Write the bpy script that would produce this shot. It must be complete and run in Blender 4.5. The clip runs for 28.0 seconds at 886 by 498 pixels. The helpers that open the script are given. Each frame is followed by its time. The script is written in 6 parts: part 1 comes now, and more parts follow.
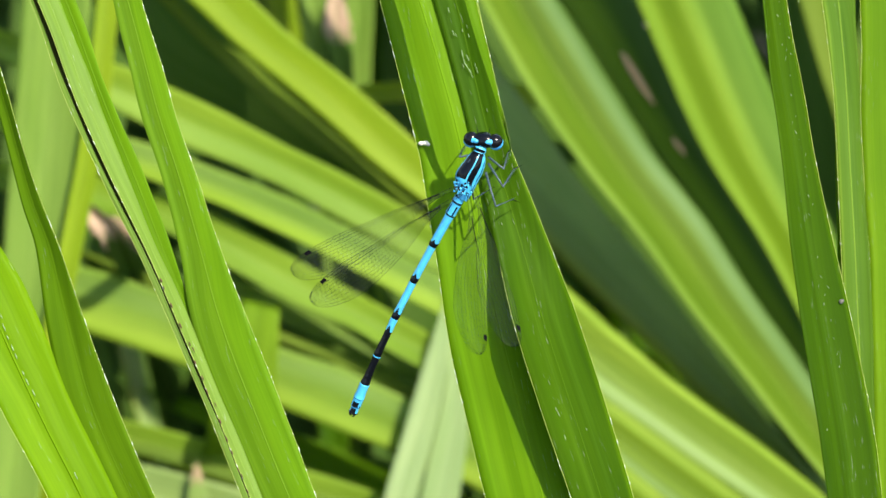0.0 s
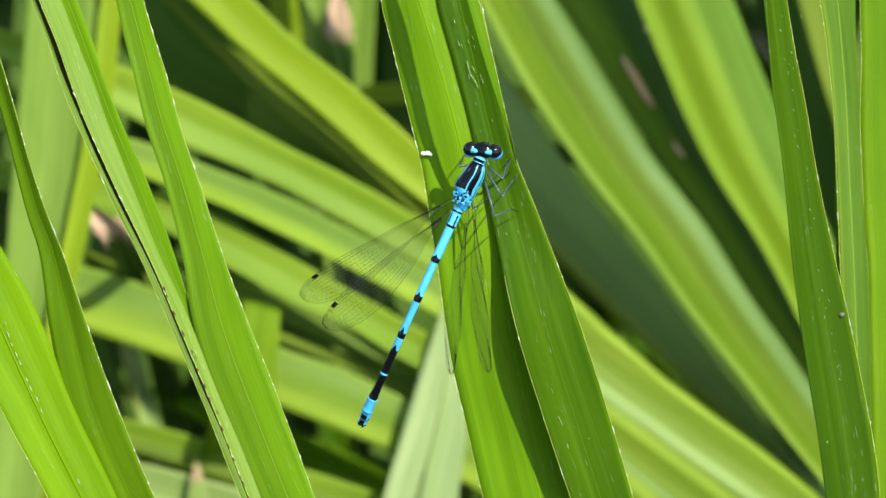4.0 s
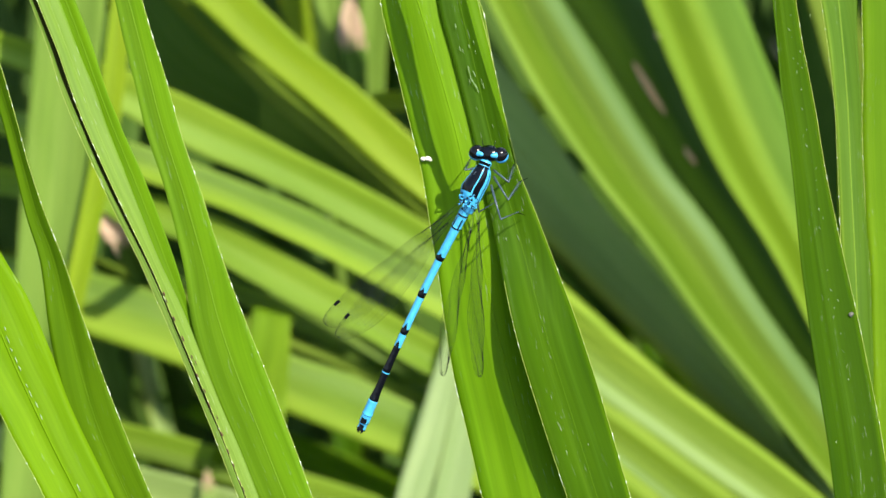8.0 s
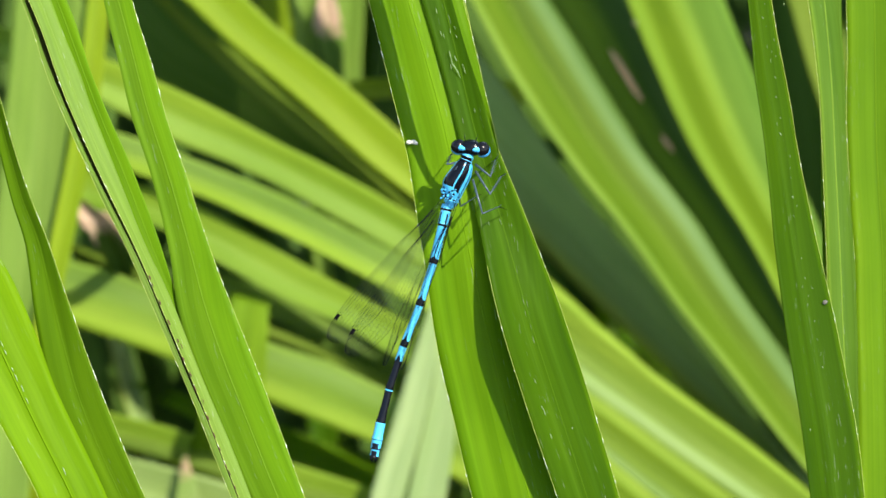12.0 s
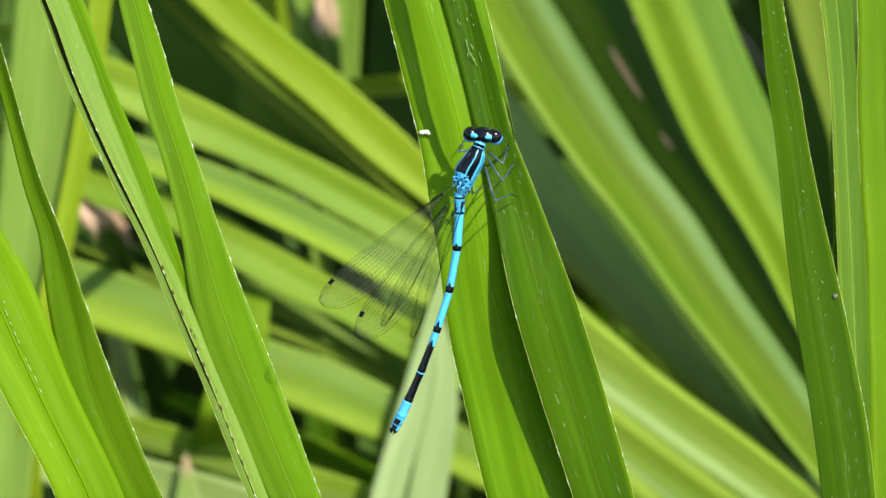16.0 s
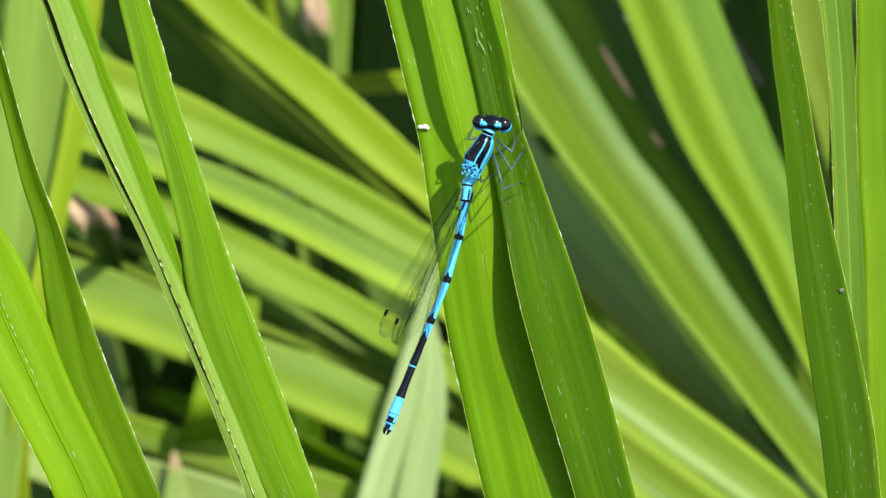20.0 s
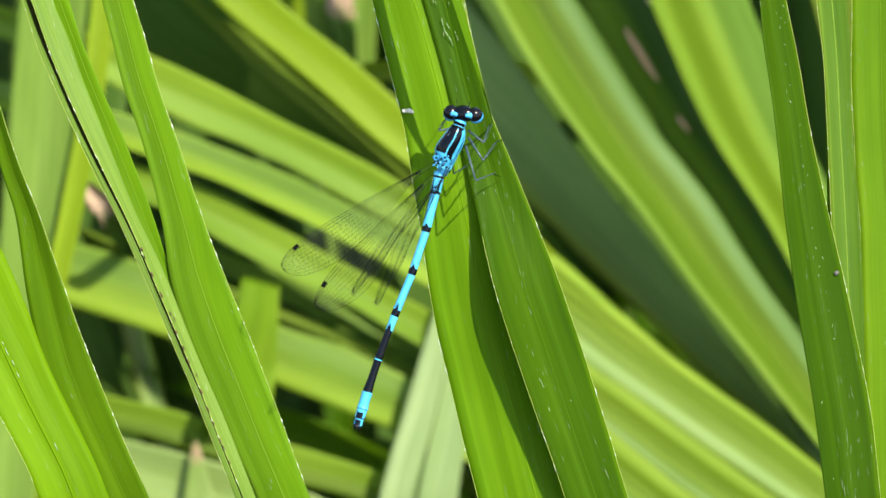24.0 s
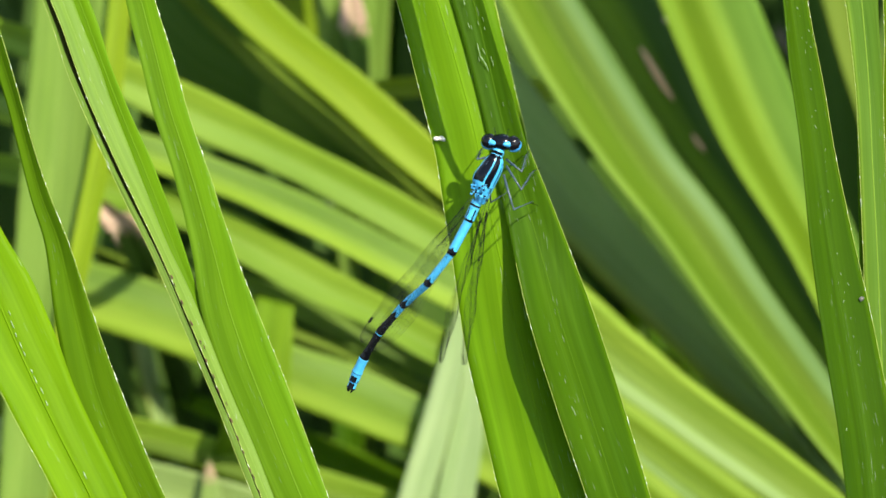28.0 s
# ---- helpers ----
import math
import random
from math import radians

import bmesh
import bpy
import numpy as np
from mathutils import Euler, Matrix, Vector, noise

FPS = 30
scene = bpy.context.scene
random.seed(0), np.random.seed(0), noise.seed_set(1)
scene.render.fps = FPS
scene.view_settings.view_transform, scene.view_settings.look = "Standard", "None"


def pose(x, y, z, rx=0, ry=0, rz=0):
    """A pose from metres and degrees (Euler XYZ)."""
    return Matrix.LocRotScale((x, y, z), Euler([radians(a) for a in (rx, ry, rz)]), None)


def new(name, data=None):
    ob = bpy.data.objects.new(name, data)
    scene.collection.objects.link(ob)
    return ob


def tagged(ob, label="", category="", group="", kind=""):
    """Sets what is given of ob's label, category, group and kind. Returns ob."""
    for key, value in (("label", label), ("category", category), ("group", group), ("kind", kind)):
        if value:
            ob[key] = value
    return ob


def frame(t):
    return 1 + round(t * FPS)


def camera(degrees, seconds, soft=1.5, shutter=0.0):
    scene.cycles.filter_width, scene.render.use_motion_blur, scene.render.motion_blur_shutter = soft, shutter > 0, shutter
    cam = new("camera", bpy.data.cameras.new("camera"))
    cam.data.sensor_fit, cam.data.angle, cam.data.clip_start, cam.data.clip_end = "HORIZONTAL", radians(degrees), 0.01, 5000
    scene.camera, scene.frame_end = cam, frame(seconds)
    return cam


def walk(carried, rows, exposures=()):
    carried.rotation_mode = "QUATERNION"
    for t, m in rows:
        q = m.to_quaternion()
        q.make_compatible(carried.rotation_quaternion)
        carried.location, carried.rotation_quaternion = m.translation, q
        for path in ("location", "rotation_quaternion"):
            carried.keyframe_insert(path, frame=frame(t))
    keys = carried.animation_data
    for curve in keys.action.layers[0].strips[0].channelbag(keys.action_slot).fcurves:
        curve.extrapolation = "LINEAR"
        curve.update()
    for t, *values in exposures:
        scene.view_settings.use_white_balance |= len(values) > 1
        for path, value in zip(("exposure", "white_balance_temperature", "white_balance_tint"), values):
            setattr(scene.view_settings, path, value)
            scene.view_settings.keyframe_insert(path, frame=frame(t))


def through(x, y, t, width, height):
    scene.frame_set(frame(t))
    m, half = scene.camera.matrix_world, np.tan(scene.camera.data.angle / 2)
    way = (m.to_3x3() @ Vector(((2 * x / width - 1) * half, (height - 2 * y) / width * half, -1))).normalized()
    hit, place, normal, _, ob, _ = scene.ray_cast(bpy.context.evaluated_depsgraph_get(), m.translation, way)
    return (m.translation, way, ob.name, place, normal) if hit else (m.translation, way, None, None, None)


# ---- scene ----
# The clump of leaves stands on the ground (z = 0). Its points are set along the first camera view's
# axes, in millimetres, tilted back by 30 degrees: x across, y up along the leaves, w to the camera.
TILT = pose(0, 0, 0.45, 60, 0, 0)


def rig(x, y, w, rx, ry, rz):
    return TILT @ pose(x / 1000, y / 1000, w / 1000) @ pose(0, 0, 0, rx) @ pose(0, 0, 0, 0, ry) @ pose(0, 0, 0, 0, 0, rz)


cam = camera(13.7, 28.0, soft=1.5)
cam.data.dof.use_dof, cam.data.dof.focus_distance, cam.data.dof.aperture_fstop = True, 0.402, 42.0
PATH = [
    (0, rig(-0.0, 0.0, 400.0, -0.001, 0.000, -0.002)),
    (0.5, rig(2.3, -0.0, 400.2, 0.006, 0.185, -0.121)),
    (1, rig(4.3, 0.0, 399.6, 0.027, 0.436, -0.346)),
    (1.5, rig(3.3, 1.0, 399.5, -0.048, 0.362, -0.370)),
    (2, rig(1.4, 1.6, 400.0, -0.107, 0.137, -0.298)),
    (2.5, rig(2.2, 2.2, 400.3, -0.166, 0.241, -0.173)),
    (3, rig(2.3, 2.0, 401.5, -0.147, 0.264, 0.116)),
    (3.5, rig(0.8, 2.3, 402.3, -0.196, 0.088, 0.222)),
    (5.5, rig(-2.0, 4.1, 403.0, -0.389, -0.184, 0.475)),
    (6, rig(-2.9, 4.3, 402.2, -0.394, -0.259, 0.287)),
    (6.5, rig(-1.9, 4.6, 400.7, -0.392, -0.106, 0.202)),
    (7, rig(-2.3, 3.9, 402.4, -0.301, -0.132, 0.240)),
    (7.5, rig(-1.0, 2.9, 402.5, -0.170, 0.012, 0.235)),
    (8, rig(3.5, 2.4, 402.2, -0.107, 0.520, 0.306)),
    (8.5, rig(8.4, 2.7, 398.4, -0.181, 1.126, 0.100)),
    (9, rig(7.1, 2.2, 398.5, -0.151, 0.922, 0.086)),
    (9.5, rig(5.4, 1.8, 400.5, -0.156, 0.696, 0.276)),
    (10, rig(0.7, 1.7, 400.9, -0.212, 0.197, 0.289)),
    (10.5, rig(-3.2, 1.1, 401.9, -0.158, -0.286, 0.213)),
    (11, rig(-3.7, 1.0, 402.3, -0.141, -0.416, -0.004)),
    (11.5, rig(-0.2, 0.6, 402.7, -0.078, -0.097, 0.159)),
    (12, rig(0.6, 0.9, 402.4, -0.152, -0.113, 0.247)),
    (12.5, rig(0.3, 0.9, 402.8, -0.142, -0.203, 0.326)),
    (14.5, rig(-5.0, -0.6, 402.4, -0.023, -0.793, 0.241)),
    (15, rig(-5.7, 0.6, 402.1, -0.206, -0.867, 0.237)),
    (15.5, rig(-2.9, -0.3, 402.7, -0.116, -0.469, 0.194)),
    (16, rig(-4.1, -1.7, 402.8, 0.059, -0.578, 0.226)),
    (16.5, rig(-4.3, -1.8, 402.5, 0.077, -0.570, 0.293)),
    (17, rig(-4.2, -2.1, 401.9, 0.128, -0.545, 0.511)),
    (17.5, rig(-1.9, -3.5, 401.1, 0.336, -0.256, 0.462)),
    (18, rig(-0.7, -4.9, 401.1, 0.520, -0.057, 0.348)),
    (18.5, rig(-3.6, -4.5, 401.7, 0.484, -0.413, 0.299)),
    (19, rig(-3.0, -2.9, 401.5, 0.276, -0.424, 0.417)),
    (19.5, rig(-6.6, -1.7, 400.9, 0.082, -0.915, 0.524)),
    (20, rig(-7.2, -2.8, 401.9, 0.136, -1.047, 0.522)),
    (20.5, rig(-5.1, -3.4, 400.5, 0.089, -0.806, 0.479)),
    (21, rig(-3.5, -2.9, 399.6, -0.028, -0.572, 0.472)),
    (21.5, rig(-5.6, -2.5, 400.0, -0.122, -0.786, 0.488)),
    (23.5, rig(0.8, -2.7, 398.0, -0.075, -0.034, 0.245)),
    (24, rig(6.3, -3.2, 395.6, -0.026, 0.657, -0.008)),
    (24.5, rig(6.7, -2.3, 394.5, -0.139, 0.853, -0.062)),
    (25, rig(6.4, -1.1, 394.5, -0.221, 0.957, -0.055)),
    (25.5, rig(1.9, -0.9, 395.0, -0.167, 0.379, 0.160)),
    (26, rig(6.6, -1.1, 394.4, -0.041, 0.789, -0.004)),
    (26.5, rig(7.7, 0.2, 392.3, -0.079, 0.859, -0.279)),
    (27, rig(7.6, -0.4, 392.2, 0.074, 0.931, -0.152)),
    (27.5, rig(1.7, 0.6, 395.1, -0.067, 0.337, 0.187)),
    (28, rig(0.3, 0.1, 393.6, -0.062, 0.282, 0.169)),
]
walk(cam, PATH, exposures=[(0, 0.75, 7000, 9), (1, 0.71, 7000, 9), (3, 0.73, 7000, 9), (6, 0.71, 7000, 9), (9, 0.75, 7000, 9), (11, 0.75, 7000, 9), (13, 0.72, 7000, 9), (16, 0.65, 7000, 9), (19, 0.71, 7000, 9), (21, 0.75, 7000, 9), (24, 0.75, 7000, 9), (26, 0.71, 7000, 9), (27, 0.71, 7000, 9), (28, 0.73, 7000, 9)])

# ---- light ----
SUN_WAY = (TILT.to_3x3() @ Vector((0.38, 0.52, 0.8))).normalized()
world = bpy.data.worlds.new("sky")
scene.world = world
world.use_nodes = True
sky = world.node_tree.nodes.new("ShaderNodeTexSky")
sky.sky_type, sky.sun_disc = "NISHITA", False
sky.sun_elevation, sky.sun_rotation = math.asin(SUN_WAY.z), math.atan2(SUN_WAY.x, SUN_WAY.y)
background = world.node_tree.nodes["Background"]
background.inputs["Strength"].default_value = 0.165
world.node_tree.links.new(sky.outputs[0], background.inputs[0])
sun = new("sun", bpy.data.lights.new("sun", "SUN"))
sun.data.energy, sun.data.angle, sun.data.color = 4.6, radians(0.5), (1.0, 0.96, 0.88)
sun.matrix_world = Matrix.Translation((0, 0, 3)) @ SUN_WAY.to_track_quat("Z", "Y").to_matrix().to_4x4()


# ---- materials ----
def nodes_of(name):
    mat = bpy.data.materials.new(name)
    mat.use_nodes = True
    return mat, mat.node_tree.nodes, mat.node_tree.links, mat.node_tree.nodes["Principled BSDF"]


def ramp(nodes, links, source, stops):
    r = nodes.new("ShaderNodeValToRGB")
    while len(r.color_ramp.elements) < len(stops):
        r.color_ramp.elements.new(0.5)
    for e, (p, c) in zip(r.color_ramp.elements, stops):
        e.position, e.color = p, (*c, 1)
    links.new(source, r.inputs[0])
    return r.outputs[0]


def stretched_noise(nodes, links, scale, detail=3.0):
    """Noise in the leaf's own measures, u across and v along, in centimetres."""
    uv = nodes.new("ShaderNodeUVMap")
    m = nodes.new("ShaderNodeMapping")
    m.inputs["Scale"].default_value = scale
    links.new(uv.outputs[0], m.inputs[0])
    info = nodes.new("ShaderNodeObjectInfo")
    add = nodes.new("ShaderNodeVectorMath")
    mul = nodes.new("ShaderNodeMath")
    mul.operation = "MULTIPLY"
    mul.inputs[1].default_value = 37.0
    links.new(info.outputs["Random"], mul.inputs[0])
    links.new(m.outputs[0], add.inputs[0])
    links.new(mul.outputs[0], add.inputs[1])
    n = nodes.new("ShaderNodeTexNoise")
    n.inputs["Scale"].default_value = 1.0
    n.inputs["Detail"].default_value = detail
    links.new(add.outputs[0], n.inputs["Vector"])
    return n.outputs[0]


def mixed(nodes, links, factor, a, b, kind="MIX"):
    m = nodes.new("ShaderNodeMix")
    m.data_type, m.blend_type = "RGBA", kind
    for socket, value in ((m.inputs[0], factor), (m.inputs[6], a), (m.inputs[7], b)):
        if isinstance(value, (int, float)):
            socket.default_value = value
        elif isinstance(value, tuple):
            socket.default_value = (*value, 1)
        else:
            links.new(value, socket)
    return m.outputs[2]


def leaf_material(name, low, high, through_colour, through=0.4, rough=0.46, specks=0.0, streak=0.5, gloss=0.17, bands=()):
    mat, nodes, links, bsdf = nodes_of(name)
    broad = stretched_noise(nodes, links, (2.2, 0.25, 1))
    veins = stretched_noise(nodes, links, (34.0, 0.12, 1), 2.0)
    ribs = stretched_noise(nodes, links, (8.0, 0.05, 1), 3.0)
    fine = stretched_noise(nodes, links, (9.0, 1.4, 1), 4.0)
    base = ramp(nodes, links, broad, [(0.3, low), (0.7, high)])
    vein = ramp(nodes, links, veins, [(0.35, (0.84, 0.86, 0.8)), (0.62, (1.05, 1.04, 1.04))])
    base = mixed(nodes, links, streak, base, vein, "MULTIPLY")
    rib = ramp(nodes, links, ribs, [(0.34, (0.9, 0.9, 0.84)), (0.66, (1.16, 1.12, 1.16))])
    base = mixed(nodes, links, 0.75, base, rib, "MULTIPLY")
    blot = ramp(nodes, links, fine, [(0.3, (0.8, 0.84, 0.8)), (0.65, (1.08, 1.05, 1.0))])
    base = mixed(nodes, links, 0.5, base, blot, "MULTIPLY")
    tone = None
    if bands:
        side = nodes.new("ShaderNodeUVMap")
        side.uv_map = "Across"
        split = nodes.new("ShaderNodeSeparateXYZ")
        links.new(side.outputs[0], split.inputs[0])
        tone = ramp(nodes, links, split.outputs[0], [(p, (v * r, v, v * b)) for p, v, r, b in bands])
        base = mixed(nodes, links, 1.0, base, tone, "MULTIPLY")
    if specks:
        dash = stretched_noise(nodes, links, (70.0, 6.0, 1), 1.0)
        where = stretched_noise(nodes, links, (9.0, 0.4, 1), 2.0)
        spot = ramp(nodes, links, dash, [(0.66, (0, 0, 0)), (0.73, (1, 1, 1))])
        area = ramp(nodes, links, where, [(0.52, (0, 0, 0)), (0.64, (1, 1, 1))])
        fac = mixed(nodes, links, 1.0, spot, area, "MULTIPLY")
        fac = mixed(nodes, links, 1.0, fac, (specks, specks, specks), "MULTIPLY")
        base = mixed(nodes, links, fac, base, (0.62, 0.68, 0.5))
    links.new(base, bsdf.inputs["Base Color"])
    bsdf.inputs["Roughness"].default_value = rough
    bsdf.inputs["Specular IOR Level"].default_value = gloss
    bump = nodes.new("ShaderNodeBump")
    bump.inputs["Strength"].default_value = 0.2
    bump.inputs["Distance"].default_value = 0.0002
    links.new(veins, bump.inputs["Height"])
    links.new(bump.outputs[0], bsdf.inputs["Normal"])
    trans = nodes.new("ShaderNodeBsdfTranslucent")
    tcol = mixed(nodes, links, 0.6, through_colour, vein, "MULTIPLY")
    tcol = mixed(nodes, links, 0.75, tcol, rib, "MULTIPLY")
    if tone:
        tcol = mixed(nodes, links, 1.0, tcol, tone, "MULTIPLY")
    links.new(tcol, trans.inputs[0])
    mix = nodes.new("ShaderNodeMixShader")
    mix.inputs[0].default_value = through
    links.new(bsdf.outputs[0], mix.inputs[1])
    links.new(trans.outputs[0], mix.inputs[2])
    links.new(mix.outputs[0], nodes["Material Output"].inputs[0])
    return mat


def plain(name, colour, rough=0.5, metal=0.0, spec=0.5, noise_scale=0.0, amount=0.3, coat=0.0):
    mat, nodes, links, bsdf = nodes_of(name)
    bsdf.inputs["Base Color"].default_value = (*colour, 1)
    if noise_scale:
        co = nodes.new("ShaderNodeTexCoord")
        n = nodes.new("ShaderNodeTexNoise")
        n.inputs["Scale"].default_value = noise_scale
        n.inputs["Detail"].default_value = 5.0
        links.new(co.outputs["Object"], n.inputs["Vector"])
        v = ramp(nodes, links, n.outputs[0], [(0.3, (1 - amount,) * 3), (0.7, (1 + amount * 0.4,) * 3)])
        links.new(mixed(nodes, links, 1.0, colour, v, "MULTIPLY"), bsdf.inputs["Base Color"])
        bump = nodes.new("ShaderNodeBump")
        bump.inputs["Strength"].default_value = 0.3
        bump.inputs["Distance"].default_value = 0.3 / noise_scale
        links.new(n.outputs[0], bump.inputs["Height"])
        links.new(bump.outputs[0], bsdf.inputs["Normal"])
    bsdf.inputs["Roughness"].default_value, bsdf.inputs["Metallic"].default_value = rough, metal
    bsdf.inputs["Specular IOR Level"].default_value = spec
    bsdf.inputs["Coat Weight"].default_value = coat
    return mat


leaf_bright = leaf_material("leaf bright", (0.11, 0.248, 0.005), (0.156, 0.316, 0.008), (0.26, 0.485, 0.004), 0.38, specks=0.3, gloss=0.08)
# copy of leaf bright; sun coming through the blade is put into its yellow
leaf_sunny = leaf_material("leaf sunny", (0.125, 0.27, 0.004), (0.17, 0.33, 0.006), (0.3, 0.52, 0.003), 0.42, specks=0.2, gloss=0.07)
# bands along a leaf: how far across, tone, redness, blueness
# FOLDED: the darker left half is a fold's shaded side, put into the tone
FOLDED = ((0.0, 1.1, 1.08, 2.2), (0.16, 1.0, 1.05, 1.6), (0.24, 0.8, 1.0, 1.0), (0.5, 0.82, 1.0, 1.0), (0.62, 0.98, 0.98, 1.0), (0.94, 0.95, 0.97, 1.0), (1.0, 1.1, 1.04, 2.0))
leaf_toothed = leaf_material("leaf toothed", (0.1, 0.228, 0.005), (0.135, 0.285, 0.008), (0.22, 0.43, 0.005), 0.36, specks=0.2, gloss=0.07, bands=FOLDED)
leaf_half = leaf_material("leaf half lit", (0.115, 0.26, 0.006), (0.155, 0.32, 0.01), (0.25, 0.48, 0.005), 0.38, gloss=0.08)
leaf_twisted = leaf_material("leaf twisted", (0.08, 0.18, 0.004), (0.115, 0.235, 0.006), (0.19, 0.36, 0.004), 0.36, specks=0.2, gloss=0.07)
leaf_mid = leaf_material("leaf mid", (0.155, 0.272, 0.04), (0.225, 0.355, 0.07), (0.315, 0.485, 0.04), 0.4, gloss=0.1)
FAN = ((0.0, 1.4, 1.06, 1.9), (0.1, 1.38, 1.06, 1.7), (0.17, 0.84, 0.97, 0.8), (0.4, 0.9, 0.96, 0.9), (0.6, 0.7, 0.97, 0.7), (0.72, 0.78, 0.97, 1.0), (0.79, 1.08, 0.98, 3.0), (0.9, 1.15, 0.98, 4.2), (1.0, 0.85, 0.93, 2.4))
leaf_fan = leaf_material("leaf fan", (0.102, 0.19, 0.0121), (0.143, 0.238, 0.0208), (0.208, 0.341, 0.0138), 0.38, bands=FAN, gloss=0.07)
REAR = ((0.0, 1.25, 1.05, 1.3), (0.13, 1.2, 1.05, 1.3), (0.22, 0.76, 1.0, 0.6), (0.42, 0.72, 1.0, 0.6), (0.52, 1.1, 1.04, 1.2), (0.6, 1.28, 1.04, 1.9), (0.68, 0.96, 0.92, 1.8), (1.0, 1.0, 0.9, 2.2))
leaf_rear = leaf_material("leaf rear", (0.122, 0.226, 0.0132), (0.164, 0.277, 0.0207), (0.244, 0.395, 0.0132), 0.38, bands=REAR, gloss=0.07)
SIDE = ((0.0, 0.86, 0.99, 1.0), (0.12, 1.0, 1.0, 1.4), (0.4, 1.06, 1.0, 1.6), (0.55, 1.0, 1.0, 1.2), (0.78, 0.95, 1.02, 0.9), (0.92, 1.1, 1.05, 1.0), (1.0, 0.92, 1.04, 0.9))
leaf_side = leaf_material("leaf side", (0.161, 0.284, 0.0193), (0.23, 0.369, 0.0342), (0.348, 0.514, 0.0235), 0.4, bands=SIDE, gloss=0.12)
MINT = ((0.0, 0.95, 1.02, 0.9), (0.2, 1.05, 1.05, 1.0), (0.42, 0.95, 1.0, 1.2), (0.58, 1.0, 1.0, 2.0), (0.78, 1.06, 1.02, 2.7), (0.92, 1.0, 1.0, 2.0), (1.0, 0.85, 0.98, 1.2))
leaf_mint = leaf_material("leaf mint", (0.161, 0.284, 0.0193), (0.23, 0.369, 0.0342), (0.348, 0.514, 0.0235), 0.4, bands=MINT, gloss=0.12)
LOW = ((0.0, 0.6, 0.97, 0.8), (0.4, 0.66, 0.98, 0.8), (0.55, 1.0, 1.0, 1.0), (0.8, 1.12, 1.04, 1.1), (1.0, 1.0, 1.02, 1.0))
leaf_low = leaf_material("leaf low", (0.15, 0.265, 0.018), (0.21, 0.345, 0.032), (0.32, 0.48, 0.022), 0.4, bands=LOW, gloss=0.1)
RIBBED = ((0.0, 0.9, 0.98, 1.2), (0.08, 1.1, 1.04, 3.0), (0.2, 1.3, 1.08, 4.2), (0.29, 1.1, 1.03, 2.6), (0.35, 0.68, 0.96, 0.9), (0.42, 1.05, 1.02, 1.6), (0.5, 0.62, 0.96, 0.8), (0.58, 0.95, 1.0, 1.2), (0.64, 0.6, 0.96, 0.7), (0.72, 1.0, 1.03, 1.1), (0.79, 0.64, 0.97, 0.7), (0.88, 1.3, 1.07, 1.3), (0.94, 1.35, 1.08, 1.4), (1.0, 0.8, 1.0, 0.8))
leaf_ribbed = leaf_material("leaf ribbed", (0.145, 0.255, 0.0176), (0.194, 0.304, 0.0264), (0.264, 0.405, 0.0176), 0.36, bands=RIBBED, gloss=0.08)
STRIPES = ((0.0, 1.0, 1.02, 2.6), (0.14, 1.25, 1.06, 3.8), (0.26, 0.74, 0.97, 1.2), (0.36, 1.0, 1.0, 1.5), (0.45, 0.64, 0.96, 0.8), (0.55, 0.95, 1.0, 1.1), (0.64, 0.66, 0.97, 0.8), (0.74, 0.98, 1.02, 1.0), (0.86, 1.45, 1.09, 1.7), (1.0, 1.1, 1.05, 1.0))
leaf_striped = leaf_material("leaf striped", (0.154, 0.268, 0.0194), (0.202, 0.317, 0.0299), (0.264, 0.405, 0.0211), 0.36, bands=STRIPES, gloss=0.08)
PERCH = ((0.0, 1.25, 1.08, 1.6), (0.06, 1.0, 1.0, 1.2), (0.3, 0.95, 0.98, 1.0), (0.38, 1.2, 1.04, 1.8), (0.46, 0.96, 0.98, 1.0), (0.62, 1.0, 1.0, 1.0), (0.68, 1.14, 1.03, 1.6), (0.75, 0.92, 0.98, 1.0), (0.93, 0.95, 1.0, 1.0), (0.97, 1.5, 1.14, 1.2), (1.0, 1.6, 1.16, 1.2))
# darkened green: being turned from the sun is put into the colour
leaf_dimmed = leaf_material("leaf dimmed", (0.033, 0.094, 0.002), (0.055, 0.132, 0.003), (0.09, 0.23, 0.003), 0.33, specks=0.3, gloss=0.05, bands=PERCH)
leaf_green = leaf_material("leaf green", (0.08, 0.19, 0.004), (0.118, 0.245, 0.006), (0.2, 0.4, 0.006), 0.36, specks=0.3, gloss=0.08)
# RIM also puts the shade of the gap on the right into its tone
RIM = ((0.0, 1.3, 1.15, 1.6), (0.1, 1.2, 1.12, 1.4), (0.16, 0.9, 0.98, 1.2), (0.6, 0.92, 0.96, 1.6), (0.85, 0.88, 0.95, 1.2), (1.0, 0.75, 0.95, 1.0))
leaf_edge = leaf_material("leaf edge", (0.094, 0.202, 0.0113), (0.127, 0.249, 0.0188), (0.188, 0.376, 0.0113), 0.36, specks=0.3, gloss=0.1, bands=RIM)
BRIM = ((0.0, 1.2, 1.1, 1.4), (0.12, 1.12, 1.08, 1.2), (0.2, 1.0, 1.0, 1.0), (1.0, 0.9, 0.98, 1.0))
leaf_outer = leaf_material("leaf outer", (0.0846, 0.193, 0.00376), (0.117, 0.244, 0.00658), (0.197, 0.395, 0.0047), 0.36, specks=0.15, gloss=0.08, bands=BRIM)
